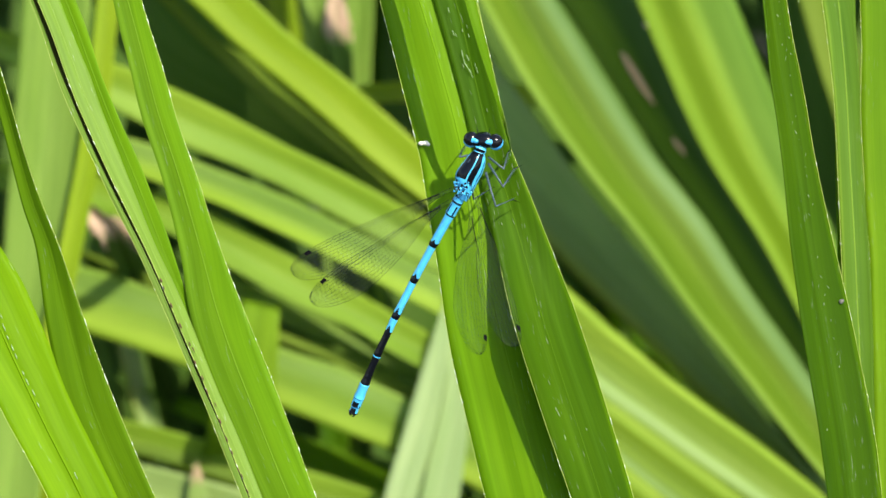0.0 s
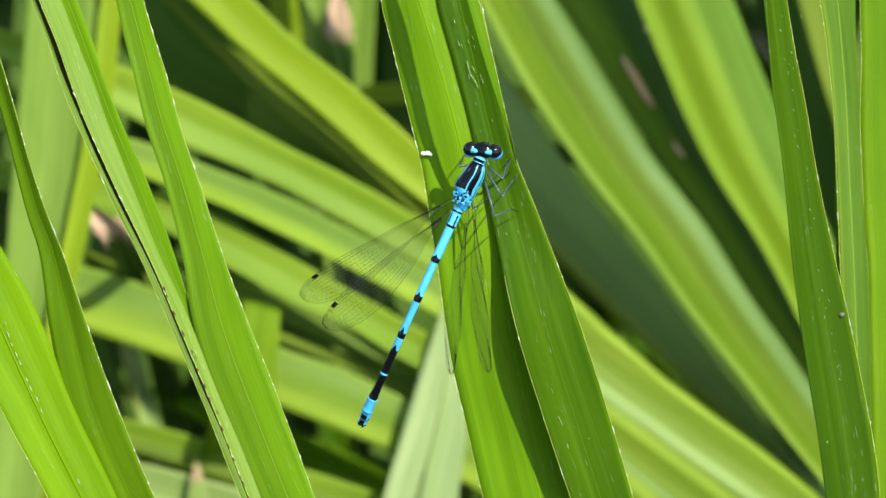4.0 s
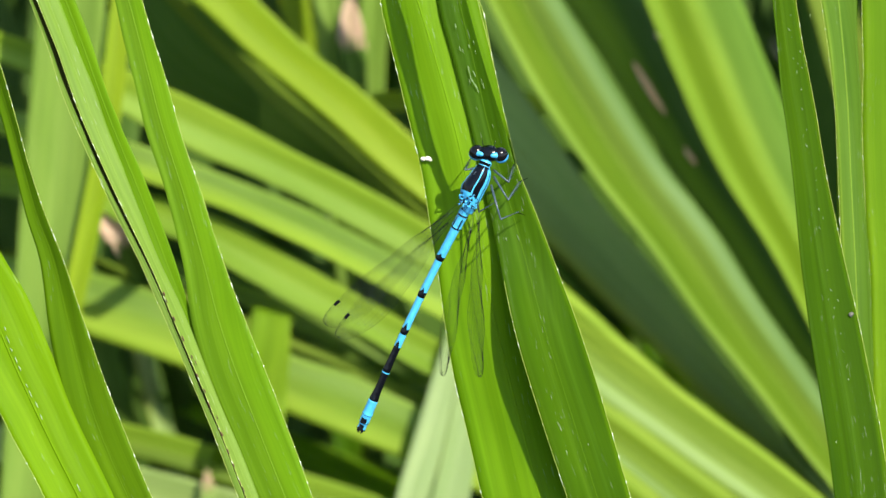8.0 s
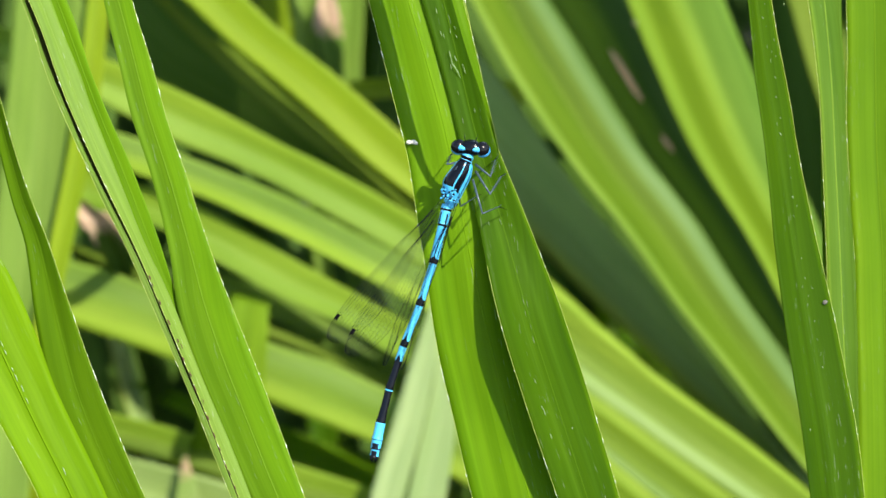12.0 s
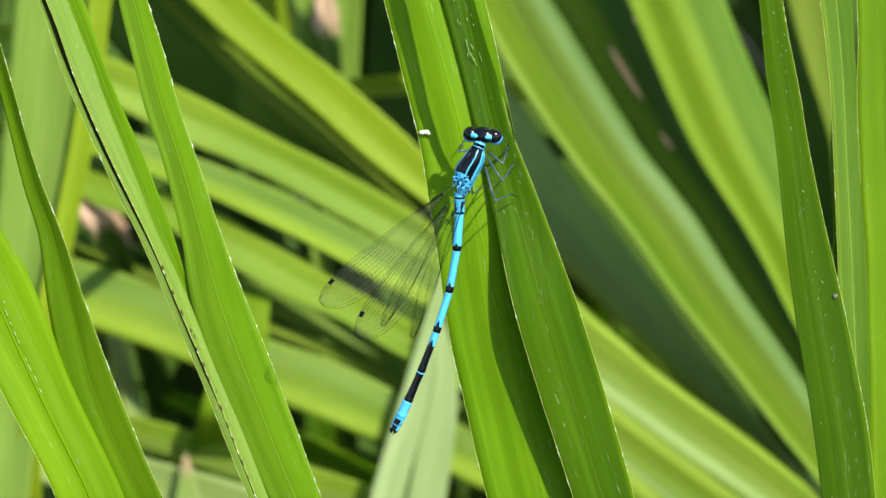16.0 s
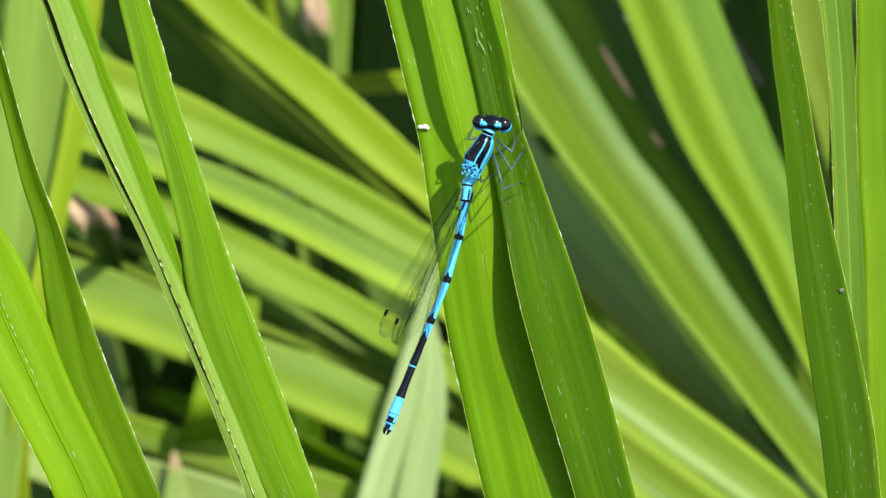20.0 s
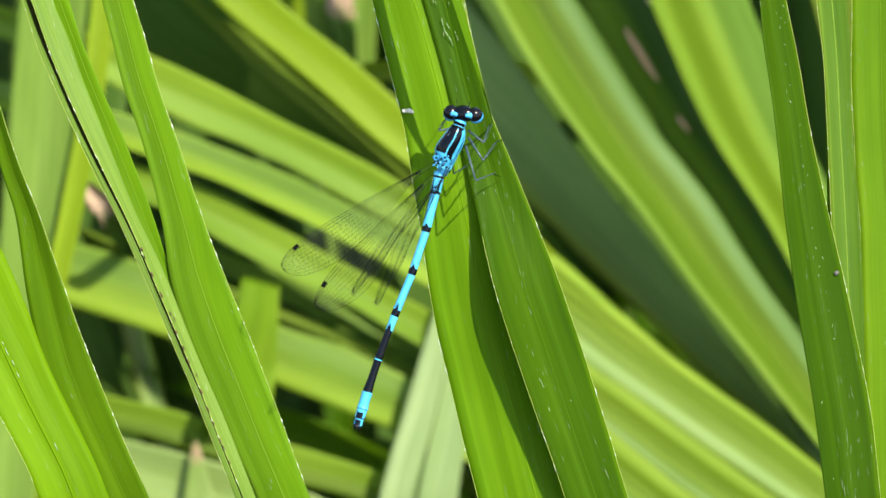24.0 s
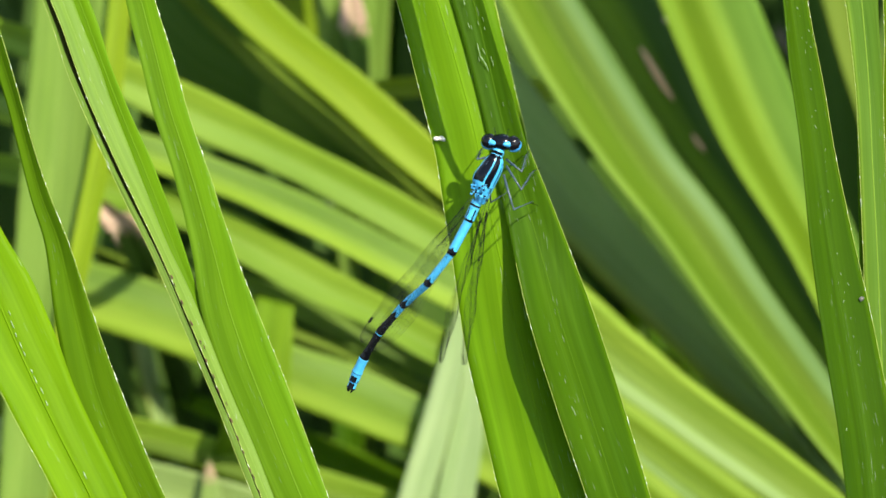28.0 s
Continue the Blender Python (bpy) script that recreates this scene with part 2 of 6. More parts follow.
leaf_dusty = leaf_material("leaf dusty", (0.15, 0.28, 0.03), (0.21, 0.34, 0.06), (0.24, 0.4, 0.03), 0.35, specks=0.8)
leaf_pale = leaf_material("leaf pale", (0.22, 0.33, 0.08), (0.28, 0.39, 0.13), (0.32, 0.44, 0.08), 0.35, specks=0.3)
leaf_yellow = leaf_material("leaf yellow", (0.19, 0.31, 0.01), (0.265, 0.38, 0.02), (0.4, 0.52, 0.012), 0.42)
leaf_blunt = leaf_material("leaf blunt", (0.15, 0.28, 0.01), (0.2, 0.34, 0.018), (0.3, 0.46, 0.01), 0.4)
# darkened copy of the leaf green; the clump's inner shade is in its colour
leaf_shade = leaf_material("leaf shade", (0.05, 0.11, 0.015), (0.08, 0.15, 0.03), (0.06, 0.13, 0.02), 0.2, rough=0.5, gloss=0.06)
# dark olive-brown: the shade inside the crease is put into this colour
leaf_crease_shade = leaf_material("leaf crease shade", (0.03, 0.034, 0.006), (0.055, 0.058, 0.012), (0.02, 0.03, 0.004), 0.15, rough=0.6, gloss=0.03)
leaf_olive = leaf_material("leaf olive", (0.1, 0.17, 0.014), (0.15, 0.225, 0.03), (0.16, 0.25, 0.016), 0.3, rough=0.55, gloss=0.06)
# DULL tones down the lower rim, which the sun would brighten
DULL = ((0.0, 0.72, 1.12, 0.5), (0.08, 0.8, 1.06, 0.6), (0.2, 0.72, 0.96, 1.0), (0.5, 0.95, 0.96, 1.05), (0.75, 1.05, 0.97, 1.05), (1.0, 0.9, 0.97, 1.0))
# the sky's grey sheen on a shaded leaf is put into this colour
leaf_sky_sheen = leaf_material("leaf sky sheen", (0.24, 0.37, 0.1), (0.3, 0.43, 0.13), (0.19, 0.32, 0.07), 0.2, rough=0.45, gloss=0.22, bands=DULL)
WIND = ((0.0, 1.1, 1.02, 1.2), (0.1, 0.95, 0.98, 1.0), (0.42, 0.98, 1.0, 1.0), (0.5, 1.3, 1.06, 2.2), (0.58, 1.0, 1.0, 1.2), (0.9, 0.95, 0.98, 1.0), (0.96, 1.5, 1.12, 1.2), (1.0, 1.6, 1.14, 1.2))
leaf_wind = leaf_material("leaf wind", (0.0282, 0.0799, 0.00188), (0.047, 0.113, 0.00282), (0.0846, 0.202, 0.00282), 0.33, specks=0.25, gloss=0.05, bands=WIND)
# the same leaf green turned down for the shade it stands in
leaf_in_shade = leaf_material("leaf in shade", (0.078, 0.165, 0.024), (0.108, 0.205, 0.036), (0.075, 0.16, 0.018), 0.25, rough=0.6, gloss=0.04)
SCAR = ((0.0, 1.1, 1.02, 0.9), (0.3, 1.25, 1.04, 0.7), (0.5, 1.0, 1.0, 1.0), (0.62, 0.7, 0.95, 1.6), (1.0, 0.8, 1.0, 2.6))
leaf_scarred = leaf_material("leaf scarred", (0.1, 0.2, 0.02), (0.135, 0.245, 0.03), (0.1, 0.2, 0.016), 0.25, rough=0.6, gloss=0.05, bands=SCAR)
leaf_straw = leaf_material("leaf straw", (0.25, 0.38, 0.14), (0.33, 0.45, 0.2), (0.31, 0.45, 0.14), 0.35)
leaf_dead = leaf_material("leaf dead", (0.45, 0.3, 0.2), (0.62, 0.46, 0.34), (0.4, 0.24, 0.14), 0.25, rough=0.7)
edge_pale = plain("edge pale", (0.36, 0.45, 0.08), 0.4)
tooth_white = plain("tooth white", (0.62, 0.68, 0.5), 0.35)
dry_pale = plain("dry pale", (0.62, 0.44, 0.32), 0.7, noise_scale=300.0)
scar_brown = plain("scar brown", (0.85, 0.5, 0.26), 0.7, noise_scale=300.0, amount=0.15)
spot_brown = plain("spot brown", (0.1, 0.05, 0.015), 0.7, noise_scale=3000.0)
dust_pale = plain("dust pale", (0.36, 0.46, 0.22), 0.7, noise_scale=4000.0, amount=0.5)
dust_white = plain("dust white", (0.17, 0.27, 0.09), 0.7, noise_scale=4000.0, amount=0.5)
scale_grey = plain("scale grey", (0.16, 0.16, 0.125), 0.7, noise_scale=3000.0, amount=0.8)
crumb_white = plain("crumb white", (0.8, 0.74, 0.62), 0.6, noise_scale=3000.0)
# near black: the dark of the gaps between leaves is put into it
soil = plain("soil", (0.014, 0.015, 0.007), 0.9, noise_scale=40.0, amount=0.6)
blue = plain("body blue", (0.062, 0.48, 0.84), 0.32, spec=0.5, noise_scale=1500.0, amount=0.18)
black = plain("body black", (0.003, 0.004, 0.007), 0.17, spec=0.3, noise_scale=1800.0, amount=0.1)
eye_black = plain("eye black", (0.005, 0.005, 0.007), 0.2, spec=0.35)
eye_blue = plain("eye blue", (0.05, 0.36, 0.75), 0.18, spec=0.6, coat=0.4)
leg_grey = plain("leg grey", (0.055, 0.085, 0.11), 0.35, noise_scale=1500.0)
vein_dark = plain("vein dark", (0.004, 0.004, 0.004), 0.5, spec=0.05)

membrane, _n, _l, _b = nodes_of("wing membrane")
_clear = _n.new("ShaderNodeBsdfTransparent")
_clear.inputs[0].default_value = (0.98, 0.985, 0.975, 1)
_gloss = _n.new("ShaderNodeBsdfGlossy")
_gloss.inputs["Roughness"].default_value = 0.55
_mix = _n.new("ShaderNodeMixShader")
_mix.inputs[0].default_value = 0.009
_l.new(_clear.outputs[0], _mix.inputs[1])
_l.new(_gloss.outputs[0], _mix.inputs[2])
_l.new(_mix.outputs[0], _n["Material Output"].inputs[0])


# ---- mesh helpers ----
def part(name, bm, material, parent, label="", smooth=True):
    """One mesh object under a thing or a part; bm is in the parent's space."""
    mesh = bpy.data.meshes.new(name)
    bm.normal_update()
    bm.to_mesh(mesh)
    bm.free()
    for m in material if isinstance(material, (list, tuple)) else [material]:
        mesh.materials.append(m)
    if smooth:
        mesh.polygons.foreach_set("use_smooth", [True] * len(mesh.polygons))
    ob = new(name, mesh)
    ob.parent = parent
    if label:
        ob["label"] = label
    return ob


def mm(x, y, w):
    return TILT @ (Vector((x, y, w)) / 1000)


def tube(bm, points, radii, sides=8, slot=0):
    """A round tapered tube through points."""
    rings = []
    for i, p in enumerate(points):
        d = (points[min(i + 1, len(points) - 1)] - points[max(i - 1, 0)]).normalized()
        a = d.orthogonal().normalized()
        b = d.cross(a)
        rings.append([bm.verts.new(p + radii[i] * (math.cos(k * math.tau / sides) * a + math.sin(k * math.tau / sides) * b)) for k in range(sides)])
    for r, s in zip(rings, rings[1:]):
        best = min(range(sides), key=lambda o: sum((r[k].co - s[(k + o) % sides].co).length for k in range(sides)))
        for k in range(sides):
            bm.faces.new((r[k], r[(k + 1) % sides], s[(k + 1 + best) % sides], s[(k + best) % sides])).material_index = slot
    bm.faces.new(rings[0][::-1]).material_index = slot
    bm.faces.new(rings[-1]).material_index = slot


def ball(bm, centre, size, slot=0, turn=None, cuts=12):
    m = Matrix.Translation(centre) @ (turn.to_4x4() if turn else Matrix()) @ Matrix.Diagonal((*size, 1))
    made = bmesh.ops.create_uvsphere(bm, u_segments=cuts * 2, v_segments=cuts, radius=1, matrix=m)
    for v in made["verts"]:
        for f in v.link_faces:
            f.material_index = slot


def spline(points, t):
    """Catmull-Rom through points; t from 0 to len - 1."""
    i = min(int(t), len(points) - 2)
    f = t - i
    p1, p2 = points[i], points[i + 1]
    p0 = points[i - 1] if i else 2 * p1 - p2
    p3 = points[i + 2] if i + 2 < len(points) else 2 * p2 - p1
    return 0.5 * (2 * p1 + (p2 - p0) * f + (2 * p0 - 5 * p1 + 4 * p2 - p3) * f * f + (3 * p1 - p0 - 3 * p2 + p3) * f ** 3)


# ---- ground ----
bm = bmesh.new()
bmesh.ops.create_grid(bm, x_segments=80, y_segments=80, size=0.8)
for v in bm.verts:
    v.co.z = 0.012 * noise.noise(v.co * 9) + 0.006 * noise.noise(v.co * 31) - 0.012
edge = [v for v in bm.verts if v.is_boundary]
outer = bmesh.ops.extrude_edge_only(bm, edges=[e for e in bm.edges if e.is_boundary])
for v in outer["geom"]:
    if isinstance(v, bmesh.types.BMVert):
        v.co.x, v.co.y, v.co.z = v.co.x * 600, v.co.y * 600, -0.012
ground = tagged(part("ground", bm, soil, None), "soil under the leaves, coloured near black as the shade there", "ground", kind="structure")


# ---- leaves ----
def leaf(name, label, material, stations, root, fold=0.0, groove=0.0, teeth=0, tip=80.0, specks=0, ridge=0, thick=0.34, stripe=None, midrib=0.5, dry=0, on=None, bare=0, dense=0.5):
    """A strap leaf. stations: its left and right edges (x, y, w, x, y, w), from the tip's end to the base's; root: where it
    stands on the ground; fold: depth of its channel; groove: a crease this far across; teeth: 1 left, 2 right, 3 both margins;
    stripe: (from, to, material) across; midrib: how far across its rib runs; dry: rows of dead tip; on: the leaf of
    which it is a torn strip; bare: rows of its left margin without teeth; dense: how many teeth."""
    lefts = [Vector(s[:3]) for s in stations]
    rights = [Vector(s[3:]) for s in stations]
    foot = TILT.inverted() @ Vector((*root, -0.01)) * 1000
    rows = []
    c0, c1 = (lefts[0] + rights[0]) / 2, (lefts[1] + rights[1]) / 2
    up = (c0 - c1).normalized()
    half = (rights[0] - lefts[0]) / 2
    if tip:
        for k in range(9):
            f = 1 - k / 9
            c = c0 + up * tip * f + Vector((0, 0, -0.12 * tip * f * f))
            h = half * max(0.03, (1 - f) ** 0.6)
            rows.append((c - h, c + h))
    n = max(14, 6 * (len(stations) - 1))
    first = len(rows)
    for k in range(n + 1):
        t = k / n * (len(stations) - 1)
        rows.append((spline(lefts, t), spline(rights, t)))
    last = len(rows)
    ca, cb = (rows[-2][0] + rows[-2][1]) / 2, (rows[-1][0] + rows[-1][1]) / 2
    span = (foot - cb).length
    d0 = (cb - ca).normalized() * span * 0.7
    d1 = Vector((0, -0.866, -0.5)) * span * 0.8
    half = (rows[-1][1] - rows[-1][0]) / 2
    for k in range(1, 15 if not on else 1):
        f = k / 14
        c = (2 * f ** 3 - 3 * f * f + 1) * cb + (f ** 3 - 2 * f * f + f) * d0 + (3 * f * f - 2 * f ** 3) * foot + (f ** 3 - f * f) * d1
        h = half * (1 - 0.3 * f)
        rows.append((c - h, c + h))
    us = [k / 10 for k in range(11)]
    wave = random.uniform(0, 99)
    bm = bmesh.new()
    uvs = bm.loops.layers.uv.new("UVMap")
    shares = bm.loops.layers.uv.new("Across")
    top, low, where, share = [], [], {}, {}
    along = 0.0
    before = None
    thing = on
    if not on:
        thing = new(name)
        thing.location = (*root, 0.0)
    back = Matrix.Translation((-root[0], -root[1], 0))
    for i, (a, b) in enumerate(rows):
        c = (a + b) / 2
        along += (c - before).length if before else 0
        before = c
        pa, pb = rows[max(i - 1, 0)], rows[min(i + 1, len(rows) - 1)]
        d = (pb[0] + pb[1] - pa[0] - pa[1]).normalized()
        across = b - a
        normal = d.cross(across).normalized()
        if normal.z < 0:
            normal = -normal
        wide = across.length
        scale = min(1.0, wide / 4)
        ups, downs = [], []
        for u in us:
            h = fold * (abs(2 * u - 1) - 0.5) * scale
            if ridge:
                h += 0.7 * math.exp(-((u - 0.56) / 0.08) ** 2) * scale
            if groove:
                h -= 0.55 * math.exp(-((u - groove) / 0.07) ** 2) * scale
            h += 0.12 * noise.noise(Vector((u * 2.0, along * 0.05, wave)))
            side = 0.10 * noise.noise(Vector((wave, along * 0.16, 5.0 * round(u)))) if u in (0.0, 1.0) else 0
            p = a + across * u + normal * h + across.normalized() * side
            t = thick * (0.35 if u in (0.0, 1.0) else 1.0) * min(1.0, wide / 2)
            for store, q in ((ups, p), (downs, p - normal * t)):
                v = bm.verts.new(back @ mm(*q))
                where[v] = (u * wide / 10, along / 10)
                share[v] = (u, along / 100)
                store.append(v)
        top.append(ups)
        low.append(downs)
    faces = []
    for i in range(len(rows) - 1):
        for k in range(len(us) - 1):
            faces.append(bm.faces.new((top[i][k], top[i + 1][k], top[i + 1][k + 1], top[i][k + 1])))
            faces.append(bm.faces.new((low[i][k], low[i][k + 1], low[i + 1][k + 1], low[i + 1][k])))
            if i < dry + 3 * math.sin(k * 2.3 + i):
                faces[-1].material_index = faces[-2].material_index = 1
        faces.append(bm.faces.new((top[i][0], low[i][0], low[i + 1][0], top[i + 1][0])))
        faces.append(bm.faces.new((top[i][-1], top[i + 1][-1], low[i + 1][-1], low[i][-1])))
    faces.append(bm.faces.new([*low[0], *top[0][::-1]]))
    faces.append(bm.faces.new([*top[-1], *low[-1][::-1]]))
    for f in faces:
        for loop in f.loops:
            loop[uvs].uv = where[loop.vert]
            loop[shares].uv = share[loop.vert]
    edges = {1: [v.co.copy() for v in (r[0] for r in top)], 2: [v.co.copy() for v in (r[-1] for r in top)]}
    rib = [(r[int(midrib * 10)].co.copy(), r[int(midrib * 10)].co - l[int(midrib * 10)].co) for r, l in zip(top, low)] if midrib else []
    if stripe:
        strip = bm.copy()
        for mesh, keep in ((bm, False), (strip, True)):
            layer = mesh.loops.layers.uv["UVMap"]
            mesh.faces.ensure_lookup_table()
            per = 2 * (len(us) - 1) + 2
            gone = []
            for j, f in enumerate(mesh.faces):
                k = (j % per) // 2 if j % per < per - 2 else (0 if j % per == per - 2 else 9)
                if j >= per * (len(rows) - 1):
                    k = 0
                if (stripe[0] <= (k + 0.5) / 10 <= stripe[1]) != keep:
                    gone.append(f)
            bmesh.ops.delete(mesh, geom=gone, context="FACES")
        part("stripe", strip, stripe[2], thing, "paler stripe along the leaf")
    part(name if on else "blade", bm, [material, leaf_dead] if dry else material, thing, label if on else "")
    if rib:
        bm = bmesh.new()
        rings = []
        for i, (p, nrm) in enumerate(rib):
            d = (rib[min(i + 1, len(rib) - 1)][0] - rib[max(i - 1, 0)][0]).normalized()
            nrm = nrm.normalized()
            s = nrm.cross(d).normalized()
            w = 0.00016
            rings.append([bm.verts.new(p + o) for o in (s * w - nrm * 5e-5, nrm * 6e-5, -s * w - nrm * 5e-5, -nrm * 2e-4)])
        for r, q in zip(rings, rings[1:]):
            for k in range(4):
                bm.faces.new((r[k], q[k], q[(k + 1) % 4], r[(k + 1) % 4]))
        bmesh.ops.recalc_face_normals(bm, faces=bm.faces)
        part("midrib", bm, material, thing)
    for side in (1, 2):
        if teeth & side:
            bm = bmesh.new()
            line = edges[side]
            other = edges[3 - side]
            begin = first - 1 + (bare if side == 1 else 0)
            for i in range(max(0, begin), last - 1):
                p, q = line[i], line[i + 1]
                length = (q - p).length * 1000
                thick_here = 0.5 + noise.noise(Vector((i * 0.35, wave, side)))
                for _ in range(int(length / 0.8 * dense * max(0.2, thick_here) + random.random())):
                    f = random.random()
                    c = p.lerp(q, f)
                    d = (q - p).normalized()
                    out = (c - other[i].lerp(other[i + 1], f)).normalized()
                    face = out.cross(d).normalized()
                    size = random.choice((0.16, 0.26, 0.4, 0.6, 0.9)) / 1000
                    w = random.uniform(0.018, 0.042) / 1000
                    vs = [bm.verts.new(x) for x in (c - d * size, c + d * size * 0.6, c - face * w * 1.5, c + face * w * 1.5, c + out * w * 2.2 - d * size * 0.6, c - out * w)]
                    for a, b, e in ((0, 2, 4), (2, 1, 4), (1, 3, 4), (3, 0, 4), (2, 0, 5), (1, 2, 5), (3, 1, 5), (0, 3, 5)):
                        bm.faces.new((vs[a], vs[b], vs[e]))
            tagged(part("margin_teeth", bm, tooth_white, thing, "tiny white teeth along the leaf margin", smooth=False), kind="stuff")
            bm = bmesh.new()
            tube(bm, line[max(0, begin - 1):last], [2.6e-5] * (last - max(0, begin - 1)), 5)
            part("margin", bm, edge_pale, thing, "thin pale margin")
    return thing if on else tagged(thing, label, "leaf", group="strap leaves of the clump")


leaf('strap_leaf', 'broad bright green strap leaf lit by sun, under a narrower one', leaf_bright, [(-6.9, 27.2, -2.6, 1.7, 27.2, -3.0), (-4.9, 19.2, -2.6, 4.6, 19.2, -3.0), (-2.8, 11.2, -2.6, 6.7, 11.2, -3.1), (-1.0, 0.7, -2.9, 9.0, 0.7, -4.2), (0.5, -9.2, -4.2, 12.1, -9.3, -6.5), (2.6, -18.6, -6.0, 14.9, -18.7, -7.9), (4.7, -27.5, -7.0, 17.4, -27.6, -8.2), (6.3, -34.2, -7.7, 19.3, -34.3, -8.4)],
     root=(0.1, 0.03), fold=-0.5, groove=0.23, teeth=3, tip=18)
perch_leaf = leaf('strap_leaf', 'strap leaf coloured dark as if turned from the sun, damselfly clinging to it', leaf_dimmed, [(-1.0, 27.2, -2.6, 3.8, 27.2, -2.4), (1.0, 20.4, -2.6, 5.2, 20.4, -2.4), (3.1, 12.4, -2.5, 7.0, 12.4, -2.6), (5.2, 3.1, -2.3, 10.6, 3.2, -3.2), (7.4, -7.3, -0.4, 14.6, -7.4, -4.2), (10.5, -17.2, -2.4, 17.9, -17.3, -5.4), (14.0, -27.3, -4.2, 21.0, -27.5, -6.4), (16.2, -33.9, -5.4, 23.1, -34.0, -7.0)],
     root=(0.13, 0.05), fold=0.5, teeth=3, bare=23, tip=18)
leaf('torn_strip', 'narrow torn strip standing proud of the leaf', leaf_green, [(0.4, 32.9, 10.9, 1.84, 32.9, 10.18), (2.3, 26.3, 10.9, 3.5, 26.38, 10.18), (3.9, 20.9, 10.9, 4.86, 20.98, 10.18), (6.0, 14.7, 9.1, 6.4, 14.62, 8.62), (7.0, 11.7, 4.0, 7.24, 11.62, 4.4), (7.5, 10.2, -1.5, 7.58, 10.12, -1.66)],
     root=(0.13, 0.05), fold=0.2, teeth=2, tip=16, midrib=0, on=perch_leaf)
leaf('strap_leaf', 'bright green strap leaf with a toothed white margin', leaf_toothed, [(-36.5, 28.7, -4.5, -33.5, 28.7, -4.6), (-34.6, 20.6, -4.5, -31.0, 20.6, -4.6), (-33.1, 14.7, -4.5, -29.3, 14.7, -4.6), (-30.9, 7.9, -4.5, -27.0, 7.9, -4.6), (-28.9, 0.0, -4.5, -24.4, 0.0, -4.6), (-27.9, -6.5, -4.5, -21.9, -6.5, -4.6), (-26.2, -12.4, -4.5, -19.5, -12.4, -4.6), (-23.8, -18.3, -4.5, -17.2, -18.3, -4.6), (-21.3, -24.2, -4.5, -15.0, -24.3, -4.6), (-19.1, -28.9, -4.5, -13.3, -28.9, -4.6)],
     root=(0.06, 0.04), fold=0.15, dense=1.0, teeth=2, tip=18)
dusty_leaf = leaf('strap_leaf', 'pale folded strap leaf beside a dark open crease', leaf_dusty, [(-44.6, 28.4, -0.5, -42.3, 28.5, -1.5), (-42.6, 23.5, -0.5, -40.4, 23.6, -1.5), (-41.1, 19.2, -0.5, -38.6, 19.2, -1.5), (-39.4, 14.9, -0.5, -37.1, 14.9, -1.5), (-36.3, 8.1, -0.5, -34.4, 8.1, -1.5), (-32.5, 0.4, -0.5, -31.3, 0.4, -1.5), (-29.5, -6.4, -0.5, -28.1, -6.4, -1.5), (-26.5, -13.5, -0.5, -25.3, -13.5, -1.5), (-23.7, -20.3, -0.5, -22.4, -20.3, -1.5), (-20.4, -28.6, -0.5, -19.0, -28.7, -1.5)],
     root=(0.05, 0.03), fold=0.2, teeth=1, tip=18)
leaf('strap_leaf', 'thin pale half of a folded strap leaf', leaf_dusty, [(-45.4, 28.4, -0.4, -45.1, 28.4, -0.2), (-43.5, 23.5, -0.4, -43.1, 23.5, -0.2), (-42.1, 19.2, -0.4, -41.6, 19.2, -0.2), (-40.4, 14.9, -0.4, -39.8, 14.9, -0.2), (-37.3, 8.1, -0.4, -36.7, 8.1, -0.2), (-33.5, 0.4, -0.4, -32.8, 0.4, -0.2), (-30.4, -6.4, -0.4, -29.7, -6.4, -0.2), (-27.4, -13.5, -0.4, -26.7, -13.5, -0.2), (-24.5, -20.3, -0.4, -23.8, -20.3, -0.2), (-21.1, -28.6, -0.4, -20.5, -28.6, -0.2)],
     root=(0.045, 0.03), fold=0.0, teeth=1, tip=18, midrib=0)
# added strip behind the open crease, coloured as its shade
leaf('strap_leaf', 'backing strip coloured as the shade in a leaf crease', leaf_crease_shade, [(-45.6, 28.6, -3.2, -44.6, 28.6, -3.2), (-43.6, 23.7, -3.2, -42.6, 23.7, -3.2), (-42.0, 19.3, -3.2, -41.1, 19.3, -3.2), (-40.3, 15.0, -3.2, -39.4, 15.0, -3.2), (-37.1, 8.1, -3.2, -36.3, 8.1, -3.2), (-33.2, 0.4, -3.2, -32.4, 0.4, -3.2), (-30.1, -6.5, -3.2, -29.4, -6.5, -3.2), (-27.0, -13.6, -3.2, -26.4, -13.6, -3.2), (-24.2, -20.4, -3.2, -23.6, -20.4, -3.2), (-20.8, -28.8, -3.2, -20.2, -28.8, -3.2)],
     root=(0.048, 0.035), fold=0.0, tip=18)
